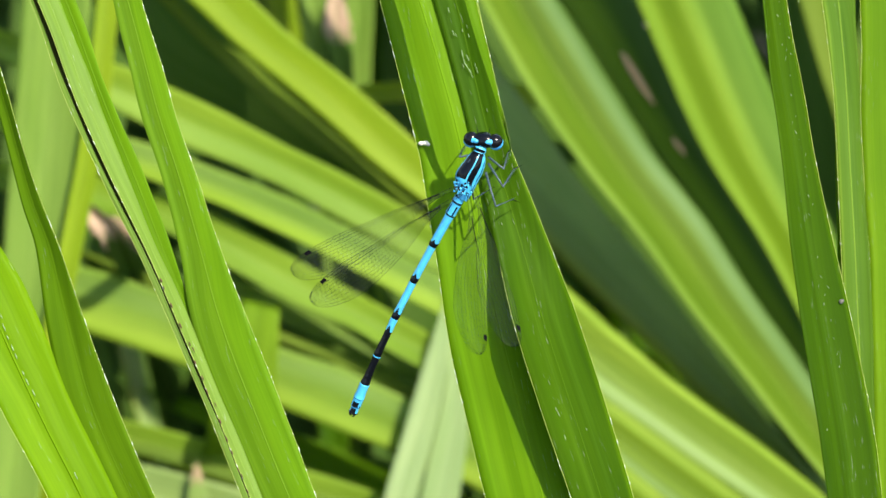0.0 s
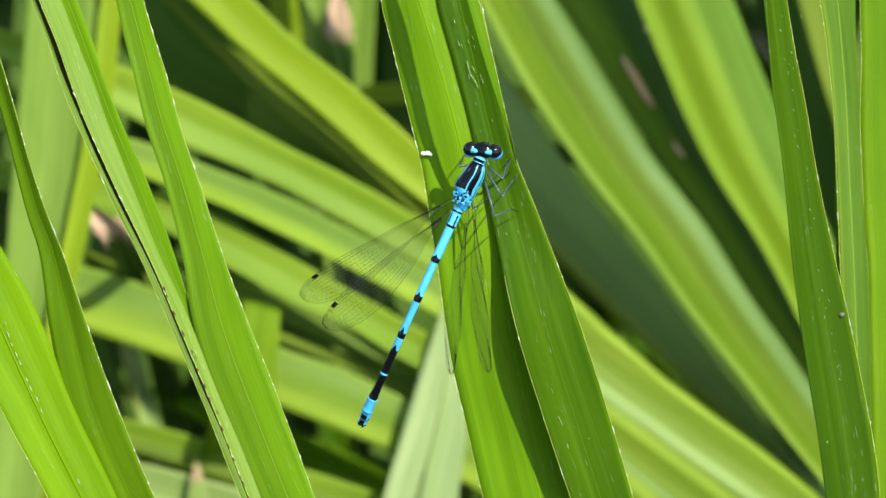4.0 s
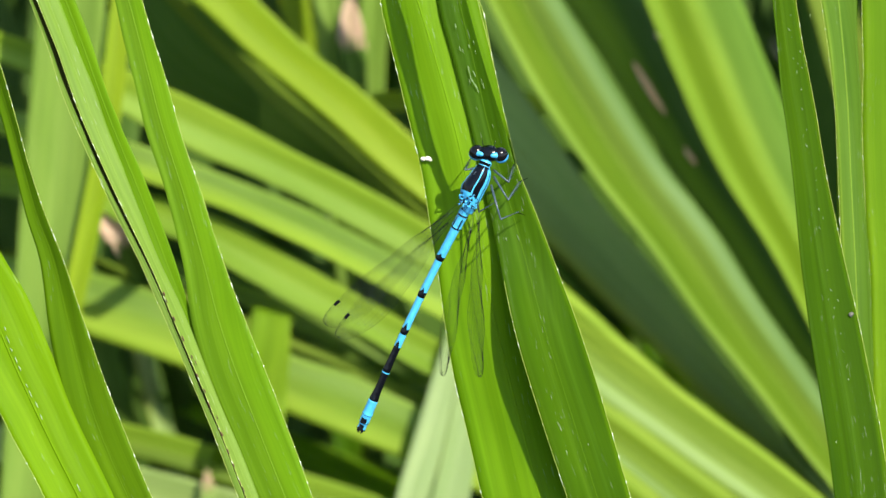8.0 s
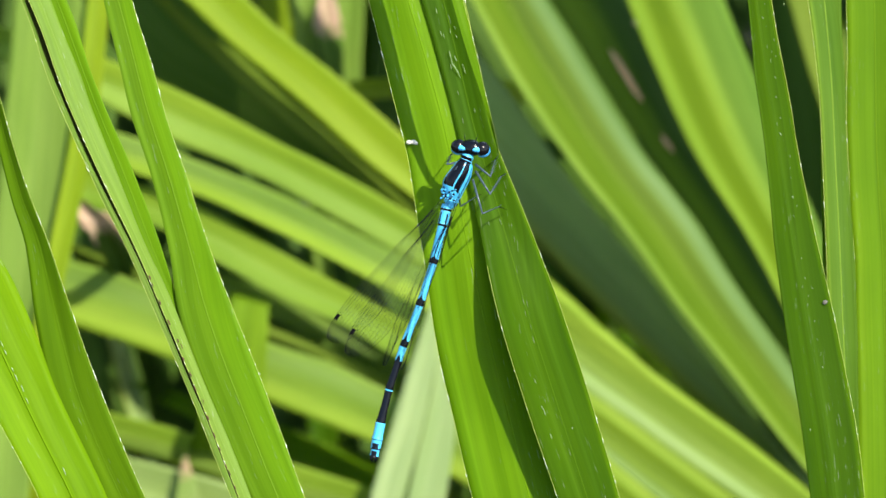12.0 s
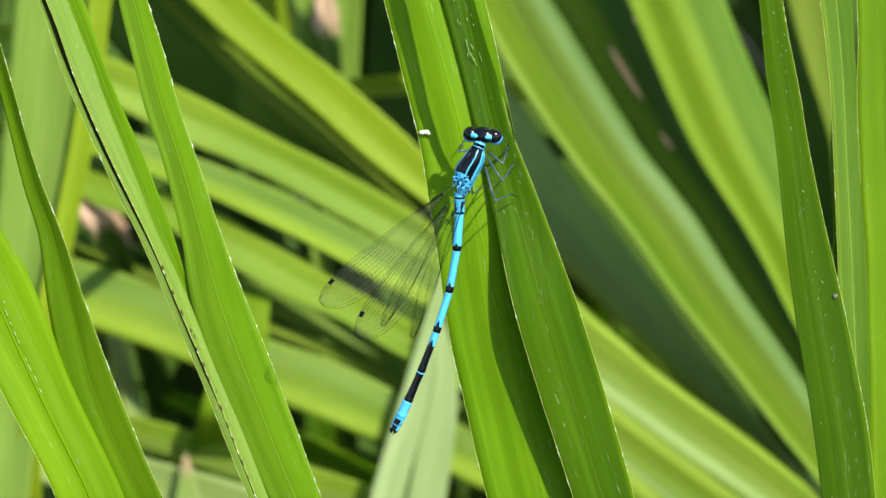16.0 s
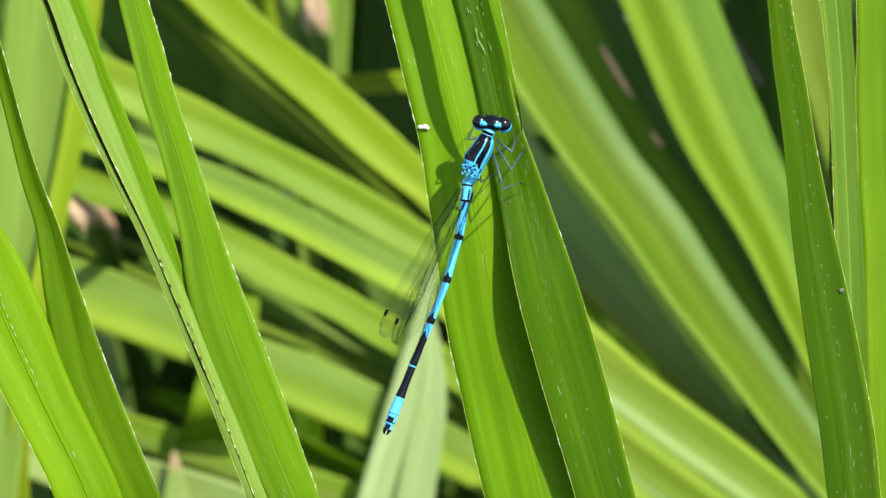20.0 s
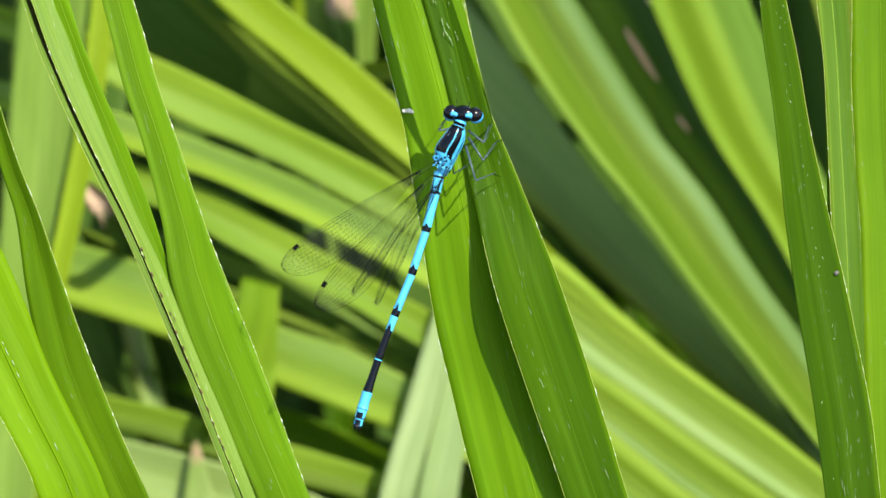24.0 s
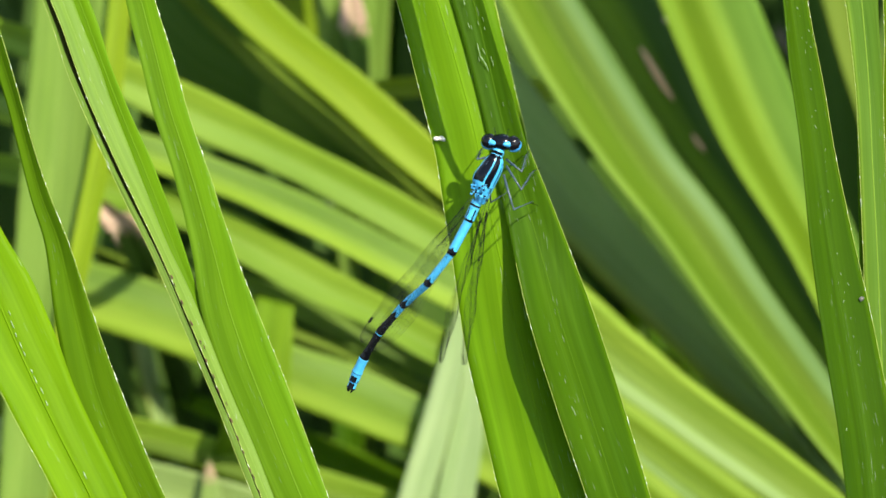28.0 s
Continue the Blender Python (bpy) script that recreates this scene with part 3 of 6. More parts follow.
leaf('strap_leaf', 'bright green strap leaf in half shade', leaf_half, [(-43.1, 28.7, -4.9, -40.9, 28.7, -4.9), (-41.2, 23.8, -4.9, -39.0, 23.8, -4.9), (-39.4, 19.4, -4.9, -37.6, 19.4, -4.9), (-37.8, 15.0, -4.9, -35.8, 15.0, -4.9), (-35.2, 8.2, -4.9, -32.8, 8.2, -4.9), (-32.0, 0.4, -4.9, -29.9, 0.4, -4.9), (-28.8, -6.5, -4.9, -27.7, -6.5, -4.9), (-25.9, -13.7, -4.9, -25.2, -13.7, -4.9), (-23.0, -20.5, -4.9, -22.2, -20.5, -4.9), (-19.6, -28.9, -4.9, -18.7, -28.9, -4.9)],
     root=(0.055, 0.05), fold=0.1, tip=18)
leaf('strap_leaf', 'green strap leaf with white toothed margin, twisted', leaf_twisted, [(-51.9, 26.1, -3.0, -50.5, 26.7, -2.0), (-50.3, 20.5, -3.0, -48.7, 21.4, -2.0), (-48.7, 15.6, -3.0, -47.1, 15.9, -2.0), (-47.4, 10.6, -3.0, -45.6, 10.7, -2.0), (-46.0, 5.0, -3.0, -43.8, 5.3, -2.0), (-44.4, 0.0, -3.0, -41.6, 0.0, -2.0), (-43.4, -7.4, -3.0, -39.1, -7.4, -2.0), (-41.8, -15.4, -3.0, -36.2, -15.4, -2.0), (-39.5, -21.7, -3.0, -33.7, -21.6, -2.0), (-36.1, -28.8, -3.0, -30.6, -28.7, -2.0)],
     root=(0.03, 0.02), fold=0.5, dense=1.1, teeth=2, tip=18)
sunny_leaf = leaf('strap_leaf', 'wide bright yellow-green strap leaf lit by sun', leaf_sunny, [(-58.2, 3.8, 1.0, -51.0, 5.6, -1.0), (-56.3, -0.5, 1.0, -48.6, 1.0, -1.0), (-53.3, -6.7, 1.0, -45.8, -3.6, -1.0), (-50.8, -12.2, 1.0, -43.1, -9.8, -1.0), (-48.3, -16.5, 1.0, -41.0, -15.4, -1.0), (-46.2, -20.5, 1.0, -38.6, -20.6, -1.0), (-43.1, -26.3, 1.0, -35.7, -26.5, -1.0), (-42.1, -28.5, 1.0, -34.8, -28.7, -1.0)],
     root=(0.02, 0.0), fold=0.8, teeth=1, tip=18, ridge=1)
wind_leaf = leaf('strap_leaf', 'dark green strap leaf, narrow, speckled white', leaf_wind, [(33.9, 31.4, -6.0, 36.6, 31.6, -9.0), (34.7, 24.5, -6.0, 37.7, 24.6, -9.0), (35.2, 18.8, -6.0, 38.8, 19.0, -9.0), (35.8, 14.8, -6.0, 39.6, 14.9, -9.0), (36.6, 9.4, -6.0, 40.5, 9.5, -9.0), (37.6, -0.0, -6.0, 42.6, -0.0, -9.0), (38.6, -7.5, -6.0, 44.4, -7.5, -9.0), (39.8, -15.0, -6.0, 46.0, -15.1, -9.0), (41.0, -22.5, -6.0, 47.4, -22.7, -9.0), (42.1, -31.3, -6.0, 48.4, -31.5, -9.0)],
     root=(0.11, 0.06), fold=0.5, teeth=2, tip=18, specks=1)
leaf('strap_leaf', 'green strap leaf, upright, with a toothed margin', leaf_edge, [(41.7, 31.9, -13.2, 46.1, 31.9, -13.2), (42.9, 24.9, -13.2, 46.3, 24.9, -13.2), (43.5, 19.2, -13.2, 46.7, 19.2, -13.2), (43.9, 15.0, -13.2, 46.8, 15.0, -13.2), (44.2, 9.6, -13.2, 47.0, 9.6, -13.2), (44.6, -0.0, -13.2, 47.7, -0.0, -13.2), (44.9, -7.6, -13.2, 48.1, -7.6, -13.2), (45.5, -16.5, -13.2, 48.3, -16.5, -13.2), (46.1, -31.2, -13.2, 48.6, -31.2, -13.2)],
     root=(0.12, 0.07), fold=0.3, dense=0.25, teeth=1, tip=18, specks=1)
leaf('strap_leaf', 'bright green upright strap leaf', leaf_outer, [(46.7, 32.0, -14.0, 53.1, 32.0, -14.2), (46.9, 24.9, -14.0, 53.3, 24.9, -14.2), (46.9, 19.2, -14.0, 53.5, 19.2, -14.2), (47.0, 12.2, -14.0, 53.7, 12.2, -14.2), (47.3, 6.4, -14.0, 54.0, 6.4, -14.2), (47.8, -0.0, -14.0, 54.3, -0.0, -14.2), (48.0, -7.6, -14.0, 54.6, -7.6, -14.2), (48.3, -16.6, -14.0, 55.0, -16.6, -14.2), (48.6, -31.3, -14.0, 55.4, -31.3, -14.2)],
     root=(0.14, 0.07), fold=0.4, teeth=1, tip=18)
leaf('strap_leaf', 'yellow-green arching strap leaf with a pale stripe', leaf_fan, [(3.1, 42.4, -166.0, 13.8, 44.1, -172.0), (10.5, 28.4, -166.0, 20.4, 34.2, -172.0), (14.9, 21.5, -166.0, 24.9, 26.8, -172.0), (19.2, 15.2, -166.0, 29.3, 19.6, -172.0), (23.6, 9.4, -166.0, 33.6, 13.1, -172.0), (28.0, 4.0, -166.0, 37.5, 8.2, -172.0), (31.4, -0.4, -166.0, 41.5, 2.9, -172.0), (37.5, -9.0, -166.0, 46.8, -5.6, -172.0), (45.4, -19.0, -166.0, 54.3, -16.4, -172.0), (54.1, -30.4, -166.0, 61.8, -27.2, -172.0), (62.8, -40.8, -166.0, 70.6, -38.2, -172.0)],
     root=(0.16, 0.22), fold=1.2, tip=45)
leaf('strap_leaf', 'shaded strap leaf, coloured grey-green as the sky on it', leaf_sky_sheen, [(6.5, 9.5, -185.0, 1.9, 37.0, -178.0), (15.5, 1.0, -185.0, 9.9, 27.2, -178.0), (21.8, -5.0, -185.0, 15.3, 19.7, -178.0), (28.1, -10.8, -185.0, 20.6, 12.1, -178.0), (34.4, -16.6, -185.0, 26.0, 5.2, -178.0), (39.8, -22.0, -185.0, 32.2, -2.1, -178.0), (46.1, -27.4, -185.0, 38.9, -11.0, -178.0), (51.5, -31.9, -185.0, 46.4, -20.8, -178.0), (56.9, -36.2, -185.0, 55.3, -32.2, -178.0), (60.6, -39.3, -185.0, 60.7, -38.6, -178.0)],
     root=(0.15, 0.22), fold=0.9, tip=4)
leaf('strap_leaf', 'dark green shaded strap leaf with a brown scar', leaf_scarred, [(13.7, 46.5, -186.0, 28.1, 46.4, -184.0), (20.9, 35.7, -186.0, 31.2, 39.2, -184.0), (25.5, 28.5, -186.0, 34.8, 31.5, -184.0), (30.0, 21.3, -186.0, 38.8, 22.1, -184.0), (35.4, 13.2, -186.0, 43.3, 13.6, -184.0), (40.8, 6.0, -186.0, 47.8, 6.8, -184.0), (47.1, -4.0, -186.0, 53.2, -2.2, -184.0), (56.1, -16.6, -186.0, 59.5, -14.7, -184.0), (63.4, -27.0, -186.0, 65.8, -25.5, -184.0)],
     root=(0.17, 0.23), fold=0.3, tip=45)
leaf('strap_leaf', 'yellow-green strap leaf lit from behind', leaf_rear, [(26.9, 45.3, -170.0, 41.7, 45.6, -174.0), (29.8, 38.3, -170.0, 45.2, 38.5, -174.0), (32.6, 31.4, -170.0, 48.0, 31.6, -174.0), (37.0, 21.2, -170.0, 52.4, 21.3, -174.0), (40.5, 14.2, -170.0, 55.4, 14.2, -174.0), (44.9, 7.1, -170.0, 58.5, 7.2, -174.0), (49.7, -0.4, -170.0, 61.6, -0.4, -174.0), (55.8, -12.2, -170.0, 65.5, -12.3, -174.0), (62.4, -24.9, -170.0, 70.0, -25.1, -174.0), (66.8, -31.9, -170.0, 72.6, -32.2, -174.0)],
     root=(0.18, 0.22), fold=1.5, tip=45)
leaf('strap_leaf', 'olive green strap leaf behind the fan', leaf_olive, [(55.4, 45.2, -192.0, 63.1, 45.2, -192.0), (57.2, 39.7, -192.0, 64.5, 39.7, -192.0), (58.8, 34.2, -192.0, 65.9, 34.3, -192.0), (60.4, 28.8, -192.0, 67.2, 28.8, -192.0), (62.2, 23.3, -192.0, 68.6, 23.3, -192.0), (64.5, 16.0, -192.0, 70.4, 16.0, -192.0), (66.8, 9.6, -192.0, 72.3, 9.6, -192.0)],
     root=(0.22, 0.25), fold=0.8, tip=45)
# sunlight through this blade is put into its yellow-green colour
leaf('strap_leaf', 'yellow-green strap leaf, coloured as if lit through by sun', leaf_yellow, [(-44.7, 43.2, -172.0, -35.9, 45.0, -172.0), (-38.6, 37.9, -172.0, -28.9, 38.2, -172.0), (-32.4, 32.0, -172.0, -22.8, 32.4, -172.0), (-25.4, 26.2, -172.0, -15.7, 26.9, -172.0), (-18.4, 20.3, -172.0, -8.7, 20.8, -172.0), (-10.4, 13.0, -172.0, -2.5, 15.1, -172.0), (-1.2, 6.0, -172.0, 4.5, 8.5, -172.0)],
     root=(0.05, 0.26), fold=0.5, tip=45)
leaf('strap_leaf', 'wide strap leaf in deep shade, coloured darker for it', leaf_in_shade, [(-59.5, 44.7, -194.0, -42.1, 44.4, -179.0), (-49.1, 28.8, -194.0, -34.1, 35.6, -179.0), (-32.2, 18.3, -194.0, -19.9, 26.7, -179.0), (-3.5, 3.3, -194.0, 1.4, 10.7, -179.0)],
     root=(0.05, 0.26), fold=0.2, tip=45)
leaf('strap_leaf', 'light green arching strap leaf', leaf_side, [(-63.2, 27.0, -172.5, -63.3, 32.5, -173.5), (-55.3, 23.9, -172.5, -55.4, 30.3, -173.5), (-47.4, 19.7, -172.5, -47.5, 27.4, -173.5), (-37.7, 15.0, -172.5, -37.8, 23.0, -173.5), (-30.7, 12.2, -172.5, -30.7, 19.4, -173.5), (-23.7, 8.9, -172.5, -23.7, 15.7, -173.5), (-16.6, 5.0, -172.5, -15.7, 11.8, -173.5), (-8.7, 0.6, -172.5, -6.9, 6.9, -173.5), (1.0, -4.7, -172.5, 1.9, 1.4, -173.5)],
     root=(0.05, 0.26), fold=1.0, tip=45)
leaf('strap_leaf', 'pale green arching strap leaf', leaf_mint, [(-63.0, 16.3, -170.5, -63.1, 21.2, -171.5), (-54.7, 14.0, -170.5, -54.8, 18.8, -171.5), (-48.1, 11.6, -170.5, -47.3, 16.7, -171.5), (-41.1, 9.2, -170.5, -40.3, 14.3, -171.5), (-33.9, 6.5, -170.5, -33.3, 11.6, -171.5), (-28.0, 3.7, -170.5, -24.5, 8.1, -171.5), (-19.2, -0.4, -170.5, -16.6, 4.2, -171.5), (-7.8, -6.6, -170.5, -6.9, -0.7, -171.5), (1.9, -11.6, -170.5, 1.9, -5.2, -171.5)],
     root=(0.05, 0.26), fold=1.0, tip=45)
leaf('strap_leaf', 'light green arching strap leaf', leaf_side, [(-64.1, 8.0, -172.0, -64.3, 12.9, -174.0), (-56.2, 6.2, -172.0, -56.3, 12.0, -174.0), (-49.1, 4.3, -172.0, -49.3, 9.9, -174.0), (-42.1, 2.1, -172.0, -42.2, 8.0, -174.0), (-35.1, -1.9, -172.0, -35.2, 5.0, -174.0), (-29.8, -5.0, -172.0, -27.2, 0.9, -174.0), (-22.8, -8.7, -172.0, -19.3, -3.7, -174.0), (-14.8, -12.2, -172.0, -12.2, -7.6, -174.0), (-7.8, -16.3, -172.0, -5.2, -11.5, -174.0), (1.0, -21.0, -172.0, 1.9, -15.3, -174.0)],
     root=(0.05, 0.26), fold=1.0, tip=45)
leaf('strap_leaf', 'light green strap leaf low in the clump', leaf_mint, [(-64.5, -9.9, -176.0, -64.5, -1.2, -176.0), (-57.4, -12.4, -176.0, -57.4, -2.6, -176.0), (-50.3, -14.7, -176.0, -50.3, -4.4, -176.0), (-43.3, -17.2, -176.0, -41.5, -7.9, -176.0), (-35.7, -20.0, -176.0, -33.5, -11.8, -176.0), (-27.3, -23.8, -176.0, -24.7, -15.6, -176.0), (-19.3, -27.1, -176.0, -15.8, -18.5, -176.0), (-11.4, -30.1, -176.0, -6.9, -22.7, -176.0), (-1.6, -33.7, -176.0, 1.9, -27.1, -176.0)],
     root=(0.05, 0.26), fold=0.8, tip=45)
leaf('strap_leaf', 'thin dim green strap leaf', leaf_olive, [(-33.6, -11.0, -178.0, -33.6, -9.2, -178.0), (-25.6, -14.3, -178.0, -25.6, -12.6, -178.0), (-15.8, -18.2, -178.0, -15.8, -16.3, -178.0), (-7.0, -22.4, -178.0, -7.0, -20.4, -178.0), (1.0, -26.3, -178.0, 1.0, -24.2, -178.0)],
     root=(0.05, 0.26), fold=0.4, tip=30)
leaf('strap_leaf', 'dim olive strap leaf below dead ones', leaf_olive, [(-64.4, -2.3, -184.0, -64.4, 0.0, -184.0), (-56.4, -3.8, -184.0, -56.4, -0.9, -184.0), (-49.2, -6.0, -184.0, -49.2, -2.9, -184.0), (-42.0, -8.4, -184.0, -42.0, -5.1, -184.0), (-33.9, -12.5, -184.0, -33.9, -8.9, -184.0)],
     root=(0.05, 0.26), fold=0.5, tip=60)
leaf('strap_leaf', 'light green strap leaf low in the clump', leaf_low, [(-58.5, -30.1, -178.0, -57.6, -24.8, -178.0), (-51.4, -31.4, -178.0, -51.4, -26.4, -178.0), (-42.5, -33.7, -178.0, -42.5, -28.5, -178.0), (-33.6, -36.6, -178.0, -33.6, -31.1, -178.0), (-24.7, -39.5, -178.0, -24.7, -33.6, -178.0), (-15.8, -41.7, -178.0, -15.8, -36.3, -178.0), (-7.0, -44.4, -178.0, -5.2, -40.0, -178.0)],
     root=(0.05, 0.26), fold=0.9, tip=60)
leaf('strap_leaf', 'pale green strap leaf low in the clump', leaf_pale, [(-79.1, -28.5, -173.0, -79.1, -22.8, -173.0), (-73.9, -31.0, -173.0, -73.9, -25.2, -173.0), (-68.6, -33.4, -173.0, -68.6, -27.2, -173.0), (-61.5, -37.3, -173.0, -59.8, -30.3, -173.0), (-51.0, -41.3, -173.0, -46.6, -33.4, -173.0), (-39.5, -44.8, -173.0, -35.1, -36.3, -173.0), (-29.0, -48.4, -173.0, -24.6, -39.5, -173.0)],
     root=(0.05, 0.26), fold=0.9, tip=60)
leaf('strap_leaf', 'yellow-green ribbed strap leaf low in the fan', leaf_ribbed, [(17.9, -18.6, -166.0, 16.7, -3.8, -168.0), (22.7, -22.1, -166.0, 22.8, -9.3, -168.0), (26.6, -24.7, -166.0, 28.1, -14.0, -168.0), (31.4, -27.9, -166.0, 34.7, -19.6, -168.0), (36.7, -31.7, -166.0, 41.2, -24.5, -168.0), (41.9, -35.3, -166.0, 47.3, -28.8, -168.0), (48.0, -39.4, -166.0, 54.3, -34.3, -168.0), (53.2, -42.8, -166.0, 61.3, -39.9, -168.0), (56.7, -45.2, -166.0, 65.7, -43.6, -168.0)],
     root=(0.15, 0.24), fold=0.6, tip=4)
leaf('strap_leaf', 'striped pale green strap leaf low in the fan', leaf_striped, [(20.0, -27.7, -164.5, 19.2, -19.0, -164.5), (24.4, -30.9, -164.5, 23.5, -22.2, -164.5), (28.7, -34.2, -164.5, 27.9, -25.2, -164.5), (34.5, -38.7, -164.5, 34.5, -30.0, -164.5), (40.0, -42.5, -164.5, 41.8, -35.3, -164.5), (45.3, -45.7, -164.5, 48.7, -40.1, -164.5), (50.5, -48.6, -164.5, 55.7, -44.8, -164.5)],
     root=(0.14, 0.25), fold=0.5, tip=4)
leaf('strap_leaf', 'striped pale green strap leaf low in the fan', leaf_striped, [(18.1, -35.6, -160.0, 19.0, -26.6, -160.0), (23.3, -39.5, -160.0, 25.0, -30.9, -160.0), (28.5, -43.4, -160.0, 30.2, -35.0, -160.0), (33.7, -47.3, -160.0, 35.4, -39.1, -160.0), (38.8, -50.7, -160.0, 42.3, -43.8, -160.0)],
     root=(0.13, 0.25), fold=0.5, tip=4)
leaf('strap_leaf', 'light green upright strap leaf, out of focus', leaf_mid, [(-62.8, 40.1, -155.0, -52.6, 40.1, -155.0), (-64.5, 20.5, -155.0, -53.9, 20.5, -155.0), (-65.8, 3.5, -155.0, -56.0, 3.5, -155.0), (-66.7, -10.1, -155.0, -58.6, -13.5, -155.0), (-68.4, -37.5, -155.0, -60.7, -37.5, -155.0), (-69.0, -47.4, -155.0, -61.5, -46.2, -155.0)],
     root=(-0.02, 0.2), fold=1.0, tip=50)
leaf('strap_leaf', 'yellow-green upright strap leaf, narrow', leaf_yellow, [(-51.5, 39.8, -152.0, -48.1, 39.8, -152.0), (-53.6, 20.4, -152.0, -50.2, 20.4, -152.0), (-57.0, 1.8, -152.0, -53.6, 1.8, -152.0), (-59.5, -10.1, -152.0, -56.2, -10.1, -152.0)],
     root=(-0.01, 0.2), fold=0.6, tip=50)
leaf('strap_leaf', 'yellow-green upright strap leaf with a blunt end', leaf_blunt, [(-30.8, -7.4, -166.0, -25.0, -9.1, -166.0), (-32.1, -14.2, -166.0, -25.2, -14.2, -166.0), (-34.3, -21.2, -167.0, -25.6, -21.2, -167.0), (-36.3, -27.9, -168.5, -26.3, -27.9, -168.5), (-39.6, -36.5, -188.0, -28.5, -36.5, -188.0), (-42.3, -44.7, -200.0, -31.1, -44.7, -200.0)],
     root=(0.0, 0.24), fold=0.4, tip=0)
leaf('strap_leaf', 'pale straw-green strap leaf', leaf_straw, [(-0.1, -9.1, -170.0, 1.6, -9.5, -170.0), (-3.0, -17.9, -170.0, 0.7, -17.9, -170.0), (-5.6, -26.6, -170.0, -0.9, -26.6, -170.0), (-7.8, -33.6, -170.0, -2.7, -33.6, -170.0), (-9.7, -40.7, -170.0, -4.5, -40.7, -170.0)],
     root=(0.01, 0.2), fold=0.3, tip=6)
leaf('strap_leaf', 'pale straw-green strap leaf', leaf_straw, [(1.0, -10.9, -171.0, 1.9, -10.9, -171.0), (0.5, -19.7, -171.0, 3.6, -19.7, -171.0), (-0.9, -26.7, -171.0, 4.0, -26.7, -171.0), (-2.5, -33.7, -171.0, 3.2, -33.7, -171.0), (-4.0, -40.7, -171.0, 2.2, -40.7, -171.0)],
     root=(0.02, 0.2), fold=0.3, tip=6)
leaf('strap_leaf', 'strap leaf set deep in the clump, coloured dark as shade, with a dry pinkish tip', leaf_shade, [(-66.9, 8.7, -174.0, -62.4, 10.1, -176.0), (-66.1, 4.7, -174.0, -60.0, 6.6, -176.0), (-64.8, 0.4, -174.0, -57.7, 2.1, -176.0), (-62.9, -12.3, -181.0, -54.3, -9.6, -181.0)],
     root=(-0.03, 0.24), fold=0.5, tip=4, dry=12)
leaf('strap_leaf', 'strap leaf set deep in the clump, coloured dark as shade, with a dry brown tip', leaf_shade, [(-54.2, 4.0, -204.0, -51.5, 4.9, -204.0), (-53.5, 0.6, -204.0, -49.4, 1.5, -204.0), (-52.0, -3.6, -204.0, -47.8, -2.7, -204.0), (-50.7, -11.1, -208.0, -46.0, -10.2, -208.0)],
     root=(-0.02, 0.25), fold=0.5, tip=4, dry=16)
leaf('strap_leaf', 'small strap leaf with a dry reddish tip, low down', leaf_pale, [(-38.6, -34.3, -169.0, -37.4, -34.1, -169.0), (-38.9, -35.8, -169.0, -36.8, -35.8, -169.0), (-39.5, -38.8, -169.0, -36.0, -38.8, -169.0), (-40.2, -43.2, -169.0, -34.9, -43.2, -169.0), (-41.0, -47.6, -169.0, -34.0, -47.6, -169.0)],
     root=(-0.01, 0.2), fold=0.3, tip=1.5, dry=14)
leaf('strap_leaf', 'dim green upright strap leaf far back', leaf_dimmed, [(-21.8, -25.2, -235.0, -16.9, -25.2, -235.0), (-21.2, -33.0, -235.0, -16.3, -33.0, -235.0), (-20.3, -44.7, -235.0, -15.5, -44.7, -235.0), (-19.5, -55.3, -235.0, -14.7, -55.3, -235.0)],
     root=(0.0, 0.28), fold=0.8, tip=25)
leaf('strap_leaf', 'dim grey-green upright strap leaf far back', leaf_sky_sheen, [(-57.2, -15.7, -245.0, -53.8, -15.7, -245.0), (-55.2, -23.6, -245.0, -51.6, -23.6, -245.0), (-52.3, -33.5, -245.0, -48.6, -33.5, -245.0)],
     root=(0.0, 0.3), fold=0.8, tip=20)
leaf('strap_leaf', 'strap leaf far behind the fan, coloured dark as shade', leaf_in_shade, [(58.0, 48.4, -230.0, 64.5, 47.1, -214.0), (59.5, 28.1, -230.0, 66.4, 27.4, -214.0), (62.4, 2.0, -230.0, 69.2, 2.0, -214.0), (63.5, -8.5, -230.0, 70.4, -8.3, -214.0)],
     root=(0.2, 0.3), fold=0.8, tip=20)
leaf('strap_leaf', 'dim green strap leaf under arching ones', leaf_mid, [(-31.7, -9.6, -202.0, -30.8, -5.9, -202.0), (-15.1, -17.0, -202.0, -13.3, -12.4, -202.0), (0.6, -23.9, -202.0, 2.4, -19.3, -202.0)],
     root=(0.05, 0.28), fold=0.6, tip=20)
leaf('strap_leaf', 'dim green strap leaf under arching ones', leaf_green, [(-32.4, -32.9, -215.0, -31.5, -28.2, -215.0), (-15.5, -39.5, -215.0, -13.6, -34.8, -215.0), (0.6, -46.1, -215.0, 2.5, -41.4, -215.0), (10.2, -50.0, -215.0, 12.0, -45.3, -215.0)],
     root=(0.05, 0.29), fold=0.6, tip=20)
leaf('strap_leaf', 'dim green strap leaf under the fan', leaf_green, [(23.2, -6.3, -196.0, 24.6, -5.0, -196.0), (27.3, -10.5, -196.0, 28.9, -9.4, -196.0), (31.5, -14.3, -196.0, 33.3, -13.4, -196.0), (36.0, -18.7, -196.0, 37.9, -17.6, -196.0)],
     root=(0.12, 0.27), fold=0.3, tip=12)
